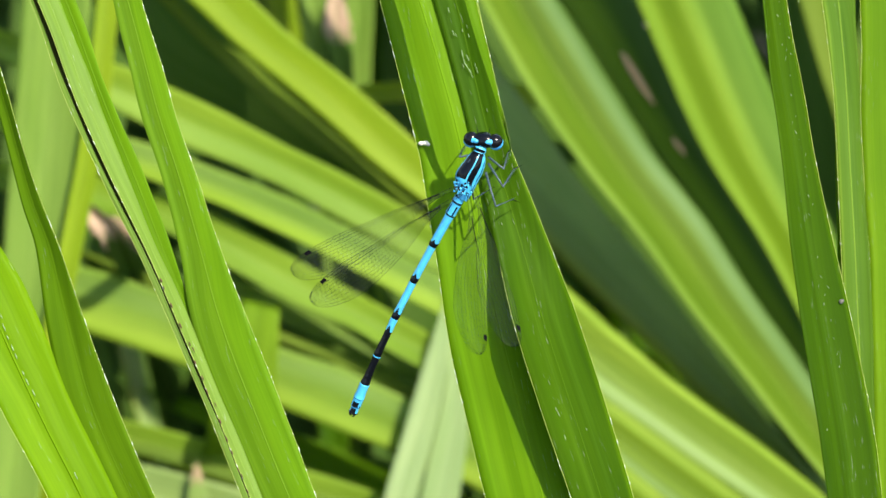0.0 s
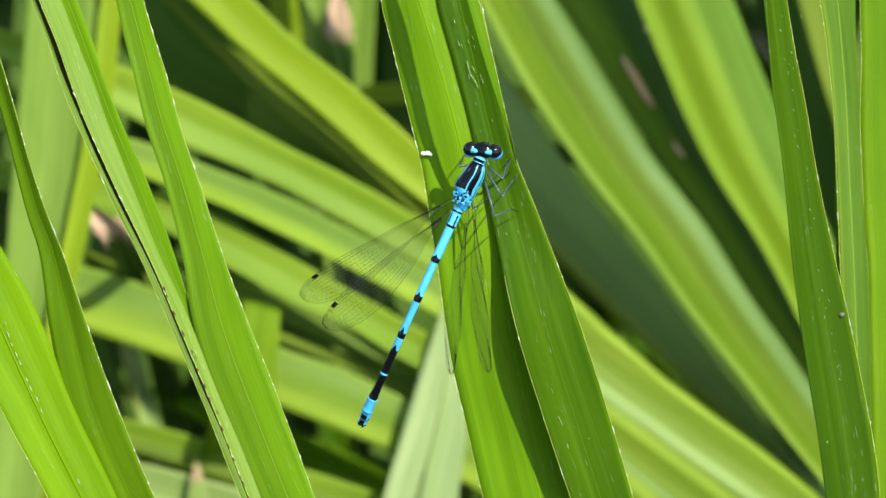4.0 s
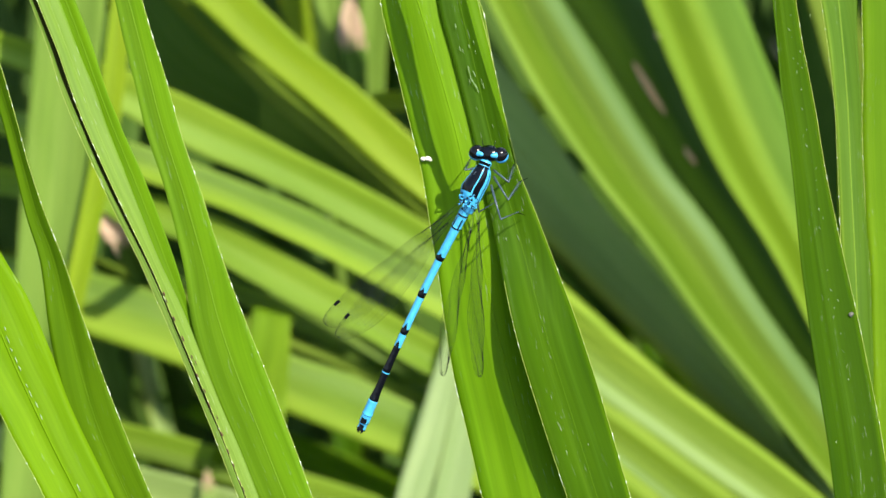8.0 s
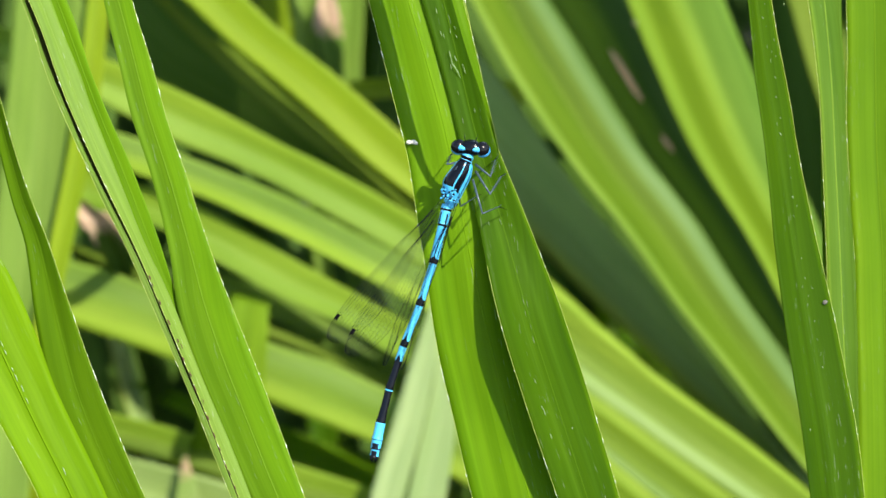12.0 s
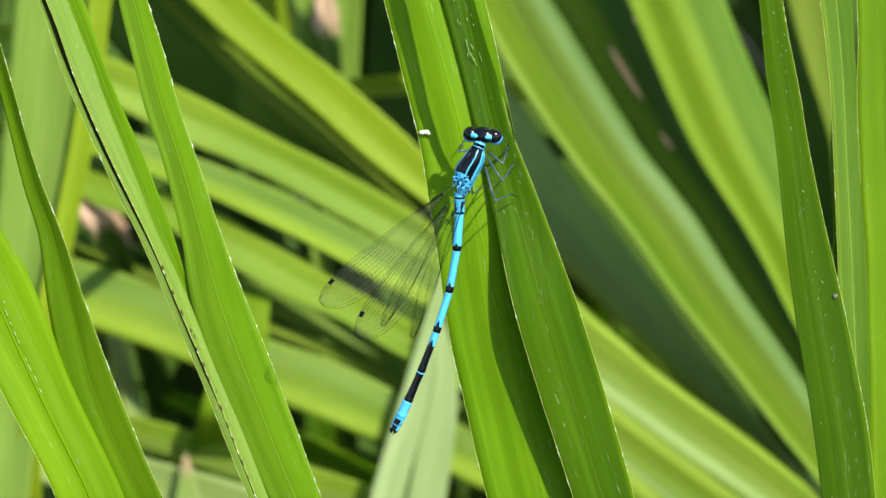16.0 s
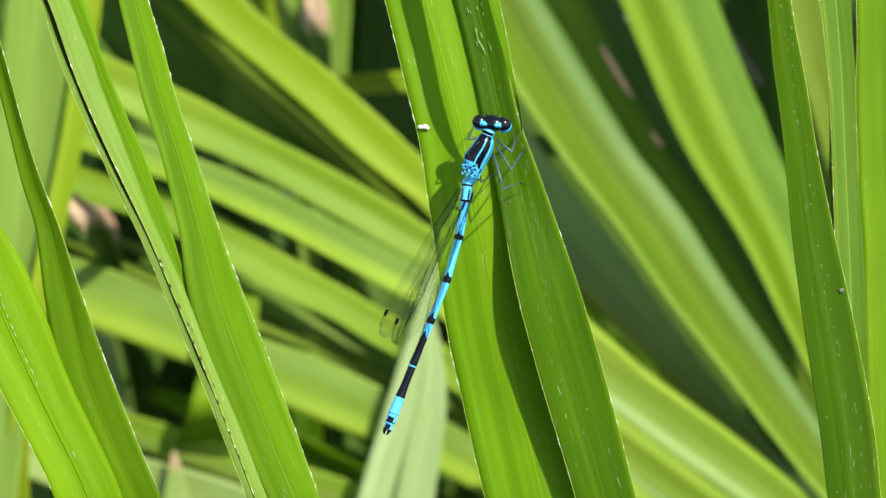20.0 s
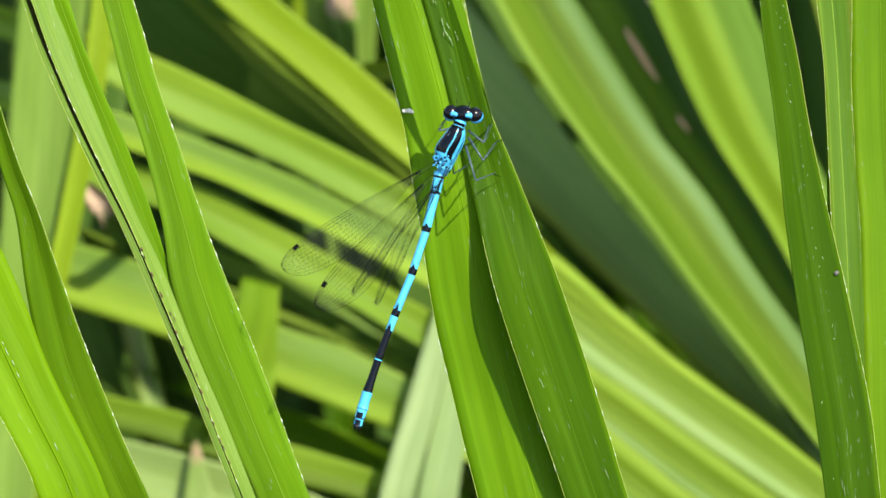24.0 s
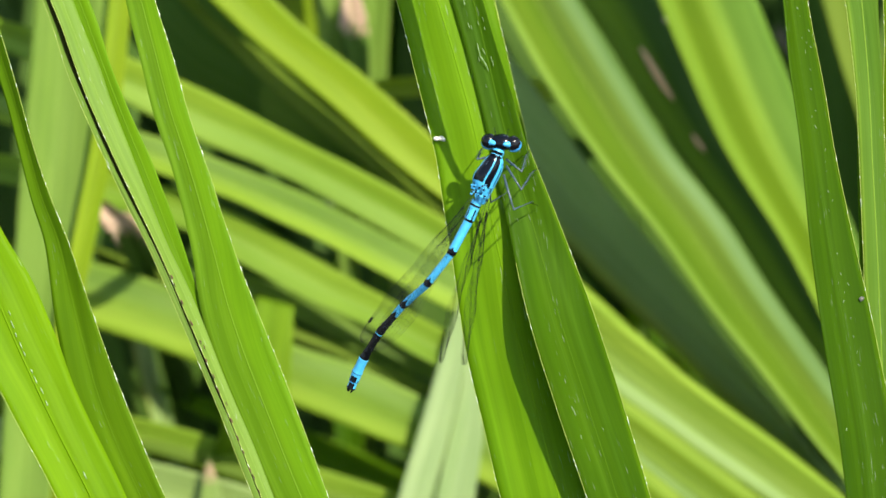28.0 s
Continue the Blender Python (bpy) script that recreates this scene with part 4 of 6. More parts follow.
leaf('strap_leaf', 'dim green strap leaf under the fan', leaf_mid, [(28.6, -6.0, -202.0, 30.1, -6.0, -202.0), (28.8, -11.5, -202.0, 30.5, -11.5, -202.0), (29.5, -17.1, -202.0, 31.1, -17.1, -202.0)],
     root=(0.12, 0.28), fold=0.3, tip=12)
leaf('strap_leaf', 'strap leaf coloured dark as shade, with a curled dead pinkish end', leaf_shade, [(-53.7, 4.2, -160.0, -50.3, 5.0, -158.0), (-53.0, 2.8, -160.0, -48.3, 3.8, -157.0), (-51.7, 0.8, -162.0, -47.7, 1.8, -160.0), (-50.7, -2.5, -172.0, -47.3, -1.7, -172.0)],
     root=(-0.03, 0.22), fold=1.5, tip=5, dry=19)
leaf('strap_leaf', 'green strap leaf seen in a narrow gap', leaf_green, [(44.1, 32.1, -16.0, 46.5, 32.1, -16.0), (44.1, 21.8, -16.0, 46.5, 21.8, -16.0), (44.2, 12.2, -16.0, 46.7, 12.2, -16.0), (44.4, 2.6, -16.0, 46.8, 2.6, -16.0), (44.6, -5.1, -16.0, 47.1, -5.1, -16.0), (45.0, -11.5, -16.0, 47.3, -11.5, -16.0)],
     root=(0.125, 0.08), fold=0.2, tip=12)
leaf('strap_leaf', 'dull olive strap leaf in half shade', leaf_olive, [(-42.8, 37.2, -182.0, -40.1, 39.5, -182.0), (-33.8, 28.5, -182.0, -31.1, 30.5, -182.0), (-27.6, 22.9, -182.0, -24.9, 24.7, -182.0), (-21.3, 17.6, -182.0, -18.6, 19.3, -182.0), (-15.0, 12.6, -182.0, -11.9, 13.3, -182.0), (-7.0, 5.9, -182.0, -4.3, 7.0, -182.0)],
     root=(0.05, 0.26), fold=0.3, tip=30)
# lighter leaf colours on the next three stand in for patches of sun
leaf('strap_leaf', 'grey-green upright strap leaf far back', leaf_mid, [(-24.2, 46.8, -215.0, -19.8, 46.9, -215.0), (-23.8, 39.3, -215.0, -19.7, 39.3, -215.0), (-23.2, 31.7, -215.0, -19.5, 31.7, -215.0), (-22.3, 23.2, -215.0, -19.1, 23.2, -215.0)],
     root=(0.0, 0.3), fold=0.6, tip=20)
leaf('strap_leaf', 'light green upright strap leaf far back', leaf_mid, [(-16.3, 47.4, -222.0, -11.5, 47.4, -222.0), (-16.6, 39.7, -222.0, -11.6, 39.7, -222.0), (-17.0, 32.1, -222.0, -12.0, 32.1, -222.0), (-16.8, 22.5, -222.0, -12.2, 22.5, -222.0), (-16.2, 16.8, -222.0, -12.0, 16.8, -222.0)],
     root=(0.02, 0.3), fold=0.6, tip=20)
leaf('strap_leaf', 'yellow-green leaf lying across far back', leaf_yellow, [(-12.7, 23.6, -205.0, -12.7, 27.0, -205.0), (-8.0, 24.0, -205.0, -8.0, 27.4, -205.0), (-1.5, 24.5, -205.0, -1.5, 28.1, -205.0)],
     root=(0.05, 0.3), fold=0.3, tip=3)
leaf('strap_leaf', 'yellowed strap leaf end far back', leaf_yellow, [(-30.9, 47.8, -228.0, -26.1, 47.8, -228.0), (-30.2, 42.0, -228.0, -25.1, 42.0, -228.0), (-28.5, 38.2, -228.0, -24.4, 38.5, -228.0), (-25.6, 33.3, -228.0, -22.7, 34.3, -228.0)],
     root=(0.0, 0.3), fold=0.4, tip=10)
leaf('strap_leaf', 'strap leaf far back with a dead pinkish end', leaf_in_shade, [(-19.4, 39.3, -212.0, -16.0, 39.7, -212.0), (-19.8, 36.3, -212.0, -15.2, 36.7, -212.0), (-19.2, 33.5, -212.0, -15.0, 33.8, -212.0), (-18.0, 28.8, -212.0, -14.9, 28.8, -212.0), (-17.3, 23.1, -212.0, -14.5, 23.1, -212.0)],
     root=(0.01, 0.3), fold=0.6, tip=4, dry=17)
leaf('strap_leaf', 'dim green strap leaf crossing dark gaps', leaf_mid, [(-25.7, -11.1, -205.0, -24.6, -8.6, -205.0), (-22.0, -14.4, -205.0, -20.5, -10.4, -205.0), (-19.2, -15.3, -205.0, -16.4, -11.6, -205.0)],
     root=(0.05, 0.28), fold=0.4, tip=6)

# leaves deep in the clump, coloured dark to make the shade between the others
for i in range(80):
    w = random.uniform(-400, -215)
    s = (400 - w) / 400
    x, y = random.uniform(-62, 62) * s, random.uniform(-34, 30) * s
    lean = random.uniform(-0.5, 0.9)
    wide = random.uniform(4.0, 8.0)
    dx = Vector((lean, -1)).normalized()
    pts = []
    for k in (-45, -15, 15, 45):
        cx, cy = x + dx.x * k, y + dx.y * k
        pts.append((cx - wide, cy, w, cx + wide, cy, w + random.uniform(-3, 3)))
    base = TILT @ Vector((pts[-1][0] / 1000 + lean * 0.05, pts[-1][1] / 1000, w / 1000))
    leaf("strap_leaf", "strap leaf set deep in the clump, coloured dark as shade", random.choice((leaf_shade, leaf_shade, leaf_shade, leaf_dimmed)), pts,
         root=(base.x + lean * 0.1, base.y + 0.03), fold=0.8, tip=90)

# ---- damselfly ----
TURN = pose(0, 0, 0, 0, -17, 0).to_3x3()
YAW = pose(0, 0, 0, 0, 0, -22.2).to_3x3()
POSTURE = YAW @ TURN
INTO = POSTURE.inverted()
JOINT = Vector((-2.45, -6.01, -1.2))
damselfly = tagged(new("damselfly"), "slender azure blue damselfly with black markings clinging to a leaf", "damselfly")


def inn(x, y, w):
    """From the clump's measures round the head to the insect's own space, in metres."""
    return INTO @ Vector((x, y, w)) / 1000


def body(bm, spine, colour, sides=28):
    """A lofted body: spine of (y, z, half width, half height) in mm along -y; colour(angle from the back, share along) gives a slot."""
    rings = []
    for y, z, a, b in spine:
        rings.append([bm.verts.new(Vector((a * math.sin(k * math.tau / sides), y, z + b * math.cos(k * math.tau / sides))) / 1000) for k in range(sides)])
    for i in range(len(rings) - 1):
        for k in range(sides):
            f = bm.faces.new((rings[i][k], rings[i + 1][k], rings[i + 1][(k + 1) % sides], rings[i][(k + 1) % sides]))
            angle = (k + 0.5) * 360 / sides
            f.material_index = colour(min(angle, 360 - angle), (i + 0.5) / (len(rings) - 1), angle)
    bm.faces.new(rings[0]).material_index = 1
    bm.faces.new(rings[-1][::-1]).material_index = 1
    bmesh.ops.recalc_face_normals(bm, faces=bm.faces)


def smooth_spine(keys, n):
    ys = np.linspace(0, len(keys) - 1, n)
    return [tuple(spline([Vector(k) for k in keys], t)) for t in ys]


# head: a wide black bar with an eye at each end and a blue wedge behind each, turned a little
FACING = INTO @ pose(0, 0, 0, 0, -10, -6).to_3x3()


def head_part(name, material, parent, shapes, label=""):
    bm = bmesh.new()
    for centre, size, turn in shapes:
        ball(bm, Vector(centre) / 1000, Vector(size) / 1000, turn=turn, cuts=16)
    bm.transform(FACING.to_4x4())
    return part(name, bm, material, parent, label)


head = head_part("head", black, damselfly, [((0, 0.06, 0), (1.5, 0.84, 0.86), None), ((0, 0.5, -0.25), (0.95, 0.5, 0.6), None)])
head_part("face", eye_blue, head, [((0, 0.72, -0.55), (0.7, 0.24, 0.34), None)], "blue face plate")
for s in (-1, 1):
    eye = head_part("eye", eye_black, damselfly, [((1.28 * s, 0.1, 0.02), (0.84, 0.8, 0.82), None)], "round glossy black eye, blue below")
    head_part("eye_underside", eye_blue, eye, [((1.37 * s, -0.03, -0.22), (0.81, 0.8, 0.76), None)], "blue lower half of the eye")
    head_part("eye_spot", blue, damselfly, [((0.84 * s, -0.06, 0.64), (0.5, 0.27, 0.26), pose(0, 0, 0, 0, 24 * s, 12 * s).to_3x3()), ((1.02 * s, -0.02, 0.6), (0.3, 0.33, 0.26), pose(0, 0, 0, 0, 30 * s, 0).to_3x3())], "pale blue wedge behind the eye")
    bm = bmesh.new()
    tube(bm, [FACING @ Vector(p) / 1000 for p in ((0.5 * s, 0.6, 0.3), (0.6 * s, 0.9, 0.5), (0.7 * s, 1.3, 0.6), (0.75 * s, 1.6, 0.6))], [6e-5, 4e-5, 2.5e-5, 1.5e-5], 6)
    part("antenna", bm, black, damselfly)

# neck and collar
bm = bmesh.new()
body(bm, smooth_spine([(-0.5, -0.2, 0.5, 0.5), (-0.95, -0.15, 0.7, 0.7), (-1.25, -0.2, 0.62, 0.62), (-1.55, -0.2, 0.8, 0.8)], 14),
     lambda a, v, g: 0 if 0.1 < v < 0.34 or 0.66 < v < 0.8 or (a > 75 and v > 0.3) else 1)
part("collar", bm, [blue, black], damselfly, "blue collar with a black bar")

# thorax, its back turned a little further over
def thorax_colour(a, v, g):
    a = (g + 14) % 360
    a = min(a, 360 - a)
    middle, shoulder = a < 33 - 3 * abs(v - 0.35) and v < 0.62, 40 + 3 * v < a < 70 and v < 0.66
    seams = 88 < a < 95 and 0.2 < v < 0.8 or 114 < a < 119 and v > 0.3
    return 1 if middle or shoulder or seams or v < 0.03 else 0


bm = bmesh.new()
body(bm, smooth_spine([(-1.3, -0.3, 0.6, 0.6), (-1.75, -0.35, 0.9, 1.0), (-2.6, -0.55, 1.12, 1.36), (-3.8, -0.85, 1.27, 1.6), (-4.9, -1.05, 1.15, 1.42), (-5.9, -1.15, 0.72, 0.85), (-6.7, -1.2, 0.52, 0.55)], 40),
     thorax_colour, 56)
for v in bm.verts:
    v.co.x -= 0.00042 * math.exp(-((v.co.y * 1000 + 4.4) / 1.4) ** 2)
thorax = part("thorax", bm, [blue, black], damselfly, "blue thorax with black shoulder bands")
bm = bmesh.new()
tube(bm, [Vector((-0.22 - 0.05 * k, -1.8 - 0.25 * k, 0.58 - 0.02 * k * k / 4 + 0.07 * min(k, 3))) / 1000 for k in range(9)], [5e-5] * 9, 6)
part("back_keel", bm, leg_grey, thorax, "thin pale keel line")
bm = bmesh.new()
for k in range(60):
    y = random.uniform(-6.2, -4.4)
    x = random.uniform(-1.05, 1.05)
    z = -0.95 + 1.28 * math.sqrt(max(0, 1 - (x / 1.25) ** 2)) * (1 - 0.14 * (-y - 4.5))
    ball(bm, Vector((x - 0.4 * math.exp(-((y + 4.6) / 1.1) ** 2), y, z)) / 1000, Vector((random.uniform(0.07, 0.16), random.uniform(0.08, 0.18), 0.14)) / 1000, slot=0 if random.random() < 0.55 else 1, cuts=5)
part("wing_joint_mass", bm, [blue, black], thorax, "knobbly blue and black wing joints")

# legs: hip, knee, ankle and claws in the clump's measures round the head
LEGS = [
    ((0.6, -1.7, -1.0), (2.2, -3.0, 0.4), (2.75, -1.1, -4.2), (3.2, -0.5, -6.9)),
    ((0.6, -2.4, -1.0), (2.15, -4.9, 0.5), (3.4, -2.9, -4.2), (4.35, -2.4, -7.2)),
    ((0.3, -3.3, -1.2), (1.35, -7.0, 0.2), (3.2, -6.2, -4.6), (4.1, -6.5, -7.3)),
    ((-1.6, -1.5, -1.2), (-2.5, -1.7, -0.8), (-2.1, -0.6, -4.2), (-1.7, -0.1, -7.2)),
    ((-1.4, -2.6, -1.6), (-1.9, -2.2, -3.0), (-0.9, -2.0, -5.0), (-0.1, -1.8, -7.2)),
    ((-1.3, -4.2, -1.8), (-1.0, -6.2, -3.6), (0.45, -5.3, -5.0), (1.3, -4.8, -6.9)),
]
for hip, knee, ankle, claw in LEGS:
    bm = bmesh.new()
    pts = [inn(*p) for p in (hip, knee, ankle, claw)]
    tube(bm, [pts[0], pts[0].lerp(pts[1], 0.5), pts[1]], [1.35e-4, 1.1e-4, 0.8e-4], 8)
    leg = part("leg", bm, leg_grey, damselfly, "thin grey bristly leg")
    bm = bmesh.new()
    tube(bm, [pts[1], pts[1].lerp(pts[2], 0.5), pts[2]], [0.85e-4, 0.65e-4, 0.5e-4], 8)
    for f in (0.15, 0.3, 0.45, 0.6, 0.75, 0.9):
        p = pts[1].lerp(pts[2], f)
        d = (pts[2] - pts[1]).normalized()
        o = d.orthogonal().normalized()
        for s in (-1, 1):
            tube(bm, [p, p + (o * s * 0.8 + d * 0.7) * 0.0006], [3e-5, 8e-6], 4)
    part("shin", bm, leg_grey, leg)
    bm = bmesh.new()
    tube(bm, [pts[2], pts[2].lerp(pts[3], 0.6), pts[3]], [0.6e-4, 0.45e-4, 0.3e-4], 6)
    part("foot", bm, black, leg, "black foot")

# abdomen: ten segments, each in its own space with x backwards and z to the back
CUTS = [0.0, 0.65, 2.28, 6.5, 11.31, 16.06, 20.94, 24.71, 26.6, 27.63, 28.55]
GIRTH = [0.62, 0.6, 0.52, 0.44, 0.43, 0.43, 0.45, 0.58, 0.6, 0.5]


def segment_colour(k):
    def colour(a, v, g):
        if k == 0:
            return 1 if v > 0.7 else 0
        if k == 1:
            return 1 if v > 0.9 or v < 0.06 or (30 < a < 52 and v > 0.2) or (a < 52 and v > 0.62 + 0.2 * (1 - a / 52)) and v < 0.78 else 0
        if k == 2:
            return 1 if v > 0.87 - 0.09 * max(0, 1 - a / 28) or v < 0.03 else 0
        if k in (3, 4):
            return 1 if v > 0.85 - (0.1 + 0.06 * (k == 4)) * max(0, 1 - a / 30) else 0
        if k == 5:
            return 1 if v > 0.34 - 0.16 * max(0, 1 - a / 40) + 0.5 * max(0, (a - 105) / 75) or v > 0.9 else 0
        if k == 6:
            return 1 if v > 0.06 and a < 120 else 0
        if k == 7:
            return 1 if v > 0.95 else 0
        if k == 8:
            return 1 if (a < 38 and v > 0.35) or v > 0.9 or (60 < a < 85 and v > 0.75) else 0
        return 1 if (a < 42 and v > 0.2) or v > 0.8 else 0
    return colour


segments = []
for k in range(10):
    long = CUTS[k + 1] - CUTS[k]
    r, q = GIRTH[k], GIRTH[min(k + 1, 9)]
    bm = bmesh.new()
    prof = [(0.0, 0.88), (0.04, 0.97), (0.12, 0.94), (0.5, 0.92), (0.85, 0.97), (0.95, 1.06), (1.0, 0.98)]
    keys = []
    for f in np.linspace(0, 1.015, 56 if long > 3 else 26):
        g = np.interp(f, [p[0] for p in prof], [p[1] for p in prof])
        rr = (r + (q - r) * max(0, f - 0.5)) * g
        keys.append((-f * long, 0, rr, rr))
    body(bm, keys, segment_colour(k), 36)
    if k == 9:
        for s in (-1, 1):
            tube(bm, [Vector(p) / 1000 for p in ((0.18 * s, -0.75, 0.15), (0.26 * s, -1.1, 0.22), (0.16 * s, -1.35, 0.1))], [1.7e-4, 1.3e-4, 5e-5], 6, slot=1)
            tube(bm, [Vector(p) / 1000 for p in ((0.18 * s, -0.75, -0.25), (0.22 * s, -1.15, -0.28), (0.12 * s, -1.45, -0.15))], [1.5e-4, 1.1e-4, 4e-5], 6, slot=1)
    seg = part("abdomen_segment", bm, [blue, black], damselfly, ("blue segment with a black ring", "black segment with a blue ring", "blue tail segment", "black and blue tail tip")[(k > 4) + (k > 6) + (k > 7)])
    segments.append(seg)


# wings: x along the wing, y to its hind margin
def wing_shape(x, span):
    """The wing's full chord at x, and its chord there with the rounded tip."""
    f = x / span
    if f < 0.13:
        return 0.22 + 0.15 * f / 0.13, 0.22 + 0.15 * f / 0.13
    g = (f - 0.13) / 0.87
    full = 0.37 + 3.75 * math.sin(min(1.0, g / 0.72) * math.pi / 2) ** 1.25
    return full, full * (math.sqrt(max(0.0, 1 - max(0.0, (g - 0.7) / 0.3) ** 2.3)) if g > 0.7 else 1)


def ribbon(bm, a, b, w):
    """A fine square bar between two points."""
    d = (b - a).normalized()
    s = Vector((-d.y, d.x, 0)) * w
    u = Vector((0, 0, 1)) * w
    ring = [[bm.verts.new(p + o) for o in (s, u, -s, -u)] for p in (a, b)]
    for k in range(4):
        bm.faces.new((ring[0][k], ring[1][k], ring[1][(k + 1) % 4], ring[0][(k + 1) % 4]))


def wing(side, span):
    def at(x, f):
        full, w = wing_shape(x, span)
        lead = 0.25 * math.sin(x / span * math.pi) if x > 2 else 0.1 * x / 2
        return Vector((x, side * (lead - 0.38 * (full - w) - f * w), 0.10 * math.sin(f * 9 + x))) / 1000
    xs = [span * (k / 60) for k in range(57)] + [span * k for k in (0.96, 0.972, 0.982, 0.99, 0.996, 0.9995)]
    bm = bmesh.new()
    grid = [[bm.verts.new(at(x, f)) for f in (0, 0.25, 0.5, 0.75, 1)] for x in xs]
    for r, s in zip(grid, grid[1:]):
        for k in range(4):
            bm.faces.new((r[k], s[k], s[k + 1], r[k + 1]))
    ob = part("wing", bm, membrane, damselfly, "clear net-veined wing")
    bm = bmesh.new()
    lines = (0, 0.07, 0.15, 0.24, 0.34, 0.44, 0.55, 0.66, 0.77, 0.89, 1.0)
    for f in lines:
        start = 2.6 if f not in (0, 1.0) else 0
        pts = [at(x, f) for x in xs if x >= start]
        thin = 2.3e-5 if f in (0, 0.07, 0.15) else (1.8e-5 if f == 1.0 else 1.35e-5)
        for a, b in zip(pts, pts[1:]):
            ribbon(bm, a, b, thin)
    part("vein_net", bm, vein_dark, ob, smooth=False)
    bm = bmesh.new()
    for i, (f, g) in enumerate(zip(lines, lines[1:])):
        x = 3.0 + 0.2 * i
        while x < span * 0.985:
            ribbon(bm, at(x, f), at(x + random.uniform(0.0, 0.22), g), 1.1e-5)
            x += random.uniform(0.4, 0.58) if f > 0.05 else random.uniform(0.7, 0.9)
    part("cross_vein_net", bm, vein_dark, ob, smooth=False)
    bm = bmesh.new()
    a, b, c, d = at(span * 0.872, 0.0), at(span * 0.905, 0.0), at(span * 0.9, 0.13), at(span * 0.866, 0.13)
    lo = [bm.verts.new(p + Vector((0, 0, -3e-5))) for p in (a, b, c, d)]
    hi = [bm.verts.new(p + Vector((0, 0, 4e-5))) for p in (a, b, c, d)]
    bm.faces.new(lo[::-1])
    bm.faces.new(hi)
    for k in range(4):
        bm.faces.new((lo[k], lo[(k + 1) % 4], hi[(k + 1) % 4], hi[k]))
    part("wing_spot", bm, vein_dark, ob, "dark spot near the wing's tip", smooth=False)
    return ob


wings = [wing(-1, 20.6), wing(-1, 19.8), wing(1, 20.6), wing(1, 19.8)]
HINGES = [Vector((-2.1, -4.6, 0.0)), Vector((-2.3, -5.6, -0.3)), Vector((-1.1, -4.8, 0.0)), Vector((-1.5, -5.8, -0.3))]

# ---- small things on the leaves ----
bm = bmesh.new()
for c, s in (((-0.28, 0.02, 0), (0.34, 0.24, 0.24)), ((0.2, 0.05, 0.05), (0.36, 0.25, 0.26)), ((0.5, -0.1, 0), (0.2, 0.18, 0.2))):
    ball(bm, TILT.to_3x3() @ Vector(c) / 1000, Vector(s) / 1000, cuts=8)
crumb = tagged(part("crumb", bm, crumb_white, None), "tiny white crumb stuck on a leaf", "crumb")
crumb.location = mm(-2.1, 11.5, -2.4)


def fleck(name, label, category, material, x, y, w, size, turn=0.0, parent=None):
    """A small flat crumb or scar on a leaf; size in mm along, across and thick."""
    bm = bmesh.new()
    bmesh.ops.create_icosphere(bm, subdivisions=3, radius=1)
    for v in bm.verts:
        r = 1 + 0.35 * noise.noise(v.co * 1.7 + Vector((x, y, w)))
        v.co = Vector((v.co.x * size[0] * r, v.co.y * size[1] * r, v.co.z * size[2])) / 1000
    m = TILT @ pose(x / 1000, y / 1000, w / 1000, 0, 0, turn)
    if parent:
        bm.transform(parent.matrix_basis.inverted() @ m)
        return part(name, bm, material, parent, label)
    ob = tagged(part(name, bm, material, None), label, category)
    ob.matrix_basis = m
    return ob


fleck('spot', 'small grey scale on the leaf', 'scale', scale_grey, 43.6, -6.7, -8.2, (0.3, 0.25, 0.18), 20, parent=wind_leaf)
for x, y, long in ((-47.9, -7.3, 0.25), (-47.6, -8.5, 0.45), (-46.7, -10.7, 0.38), (-46.3, -11.6, 0.32), (-45.5, -13.5, 0.25), (-45.1, -14.4, 0.45), (-44.4, -15.6, 0.38), (-43.9, -16.9, 0.32), (-47.2, -9.6, 0.25), (-39.8, -24.6, 0.45)):
    fleck('pale_dash', 'thin white dash on the leaf ridge', 'mark', dust_pale, x, y, 0.1, (long, 0.045, 0.06), -66, parent=sunny_leaf)
for x, y, long, wide in ((-30.3, -4.2, 0.22, 0.05), (-29.5, -6.1, 0.29, 0.10), (-28.5, -8.3, 0.35, 0.08), (-27.5, -10.3, 0.25, 0.07), (-27.1, -10.9, 0.32, 0.05), (-26.9, -12.3, 0.22, 0.10), (-26.1, -14.0, 0.29, 0.08), (-25.6, -15.5, 0.35, 0.07), (-24.7, -16.9, 0.25, 0.05), (-24.2, -18.7, 0.32, 0.10), (-22.9, -22.1, 0.22, 0.08), (-22.2, -24.0, 0.29, 0.07), (-21.8, -24.7, 0.35, 0.05), (-30.6, -3.4, 0.25, 0.10), (-23.5, -20.6, 0.32, 0.08), (-21.2, -26.3, 0.22, 0.07)):
    fleck('brown_spot', 'small brown spot beside the crease', 'spot', spot_brown, x, y, -0.3, (long, wide, 0.08), -66, parent=dusty_leaf)
fleck('scar', 'dry brown scar on a shaded leaf', 'scar', scar_brown, 30.6, 27.1, -182.6, (4.6, 0.52, 0.5), -58)
fleck('scar', 'small brown scar on a shaded leaf', 'scar', scar_brown, 37.3, 16.2, -183.0, (1.6, 0.35, 0.4), -55)
fleck('scar', 'small pale scar on a leaf', 'scar', dry_pale, 31.8, 34.7, -170.5, (0.7, 0.6, 0.4), 0)
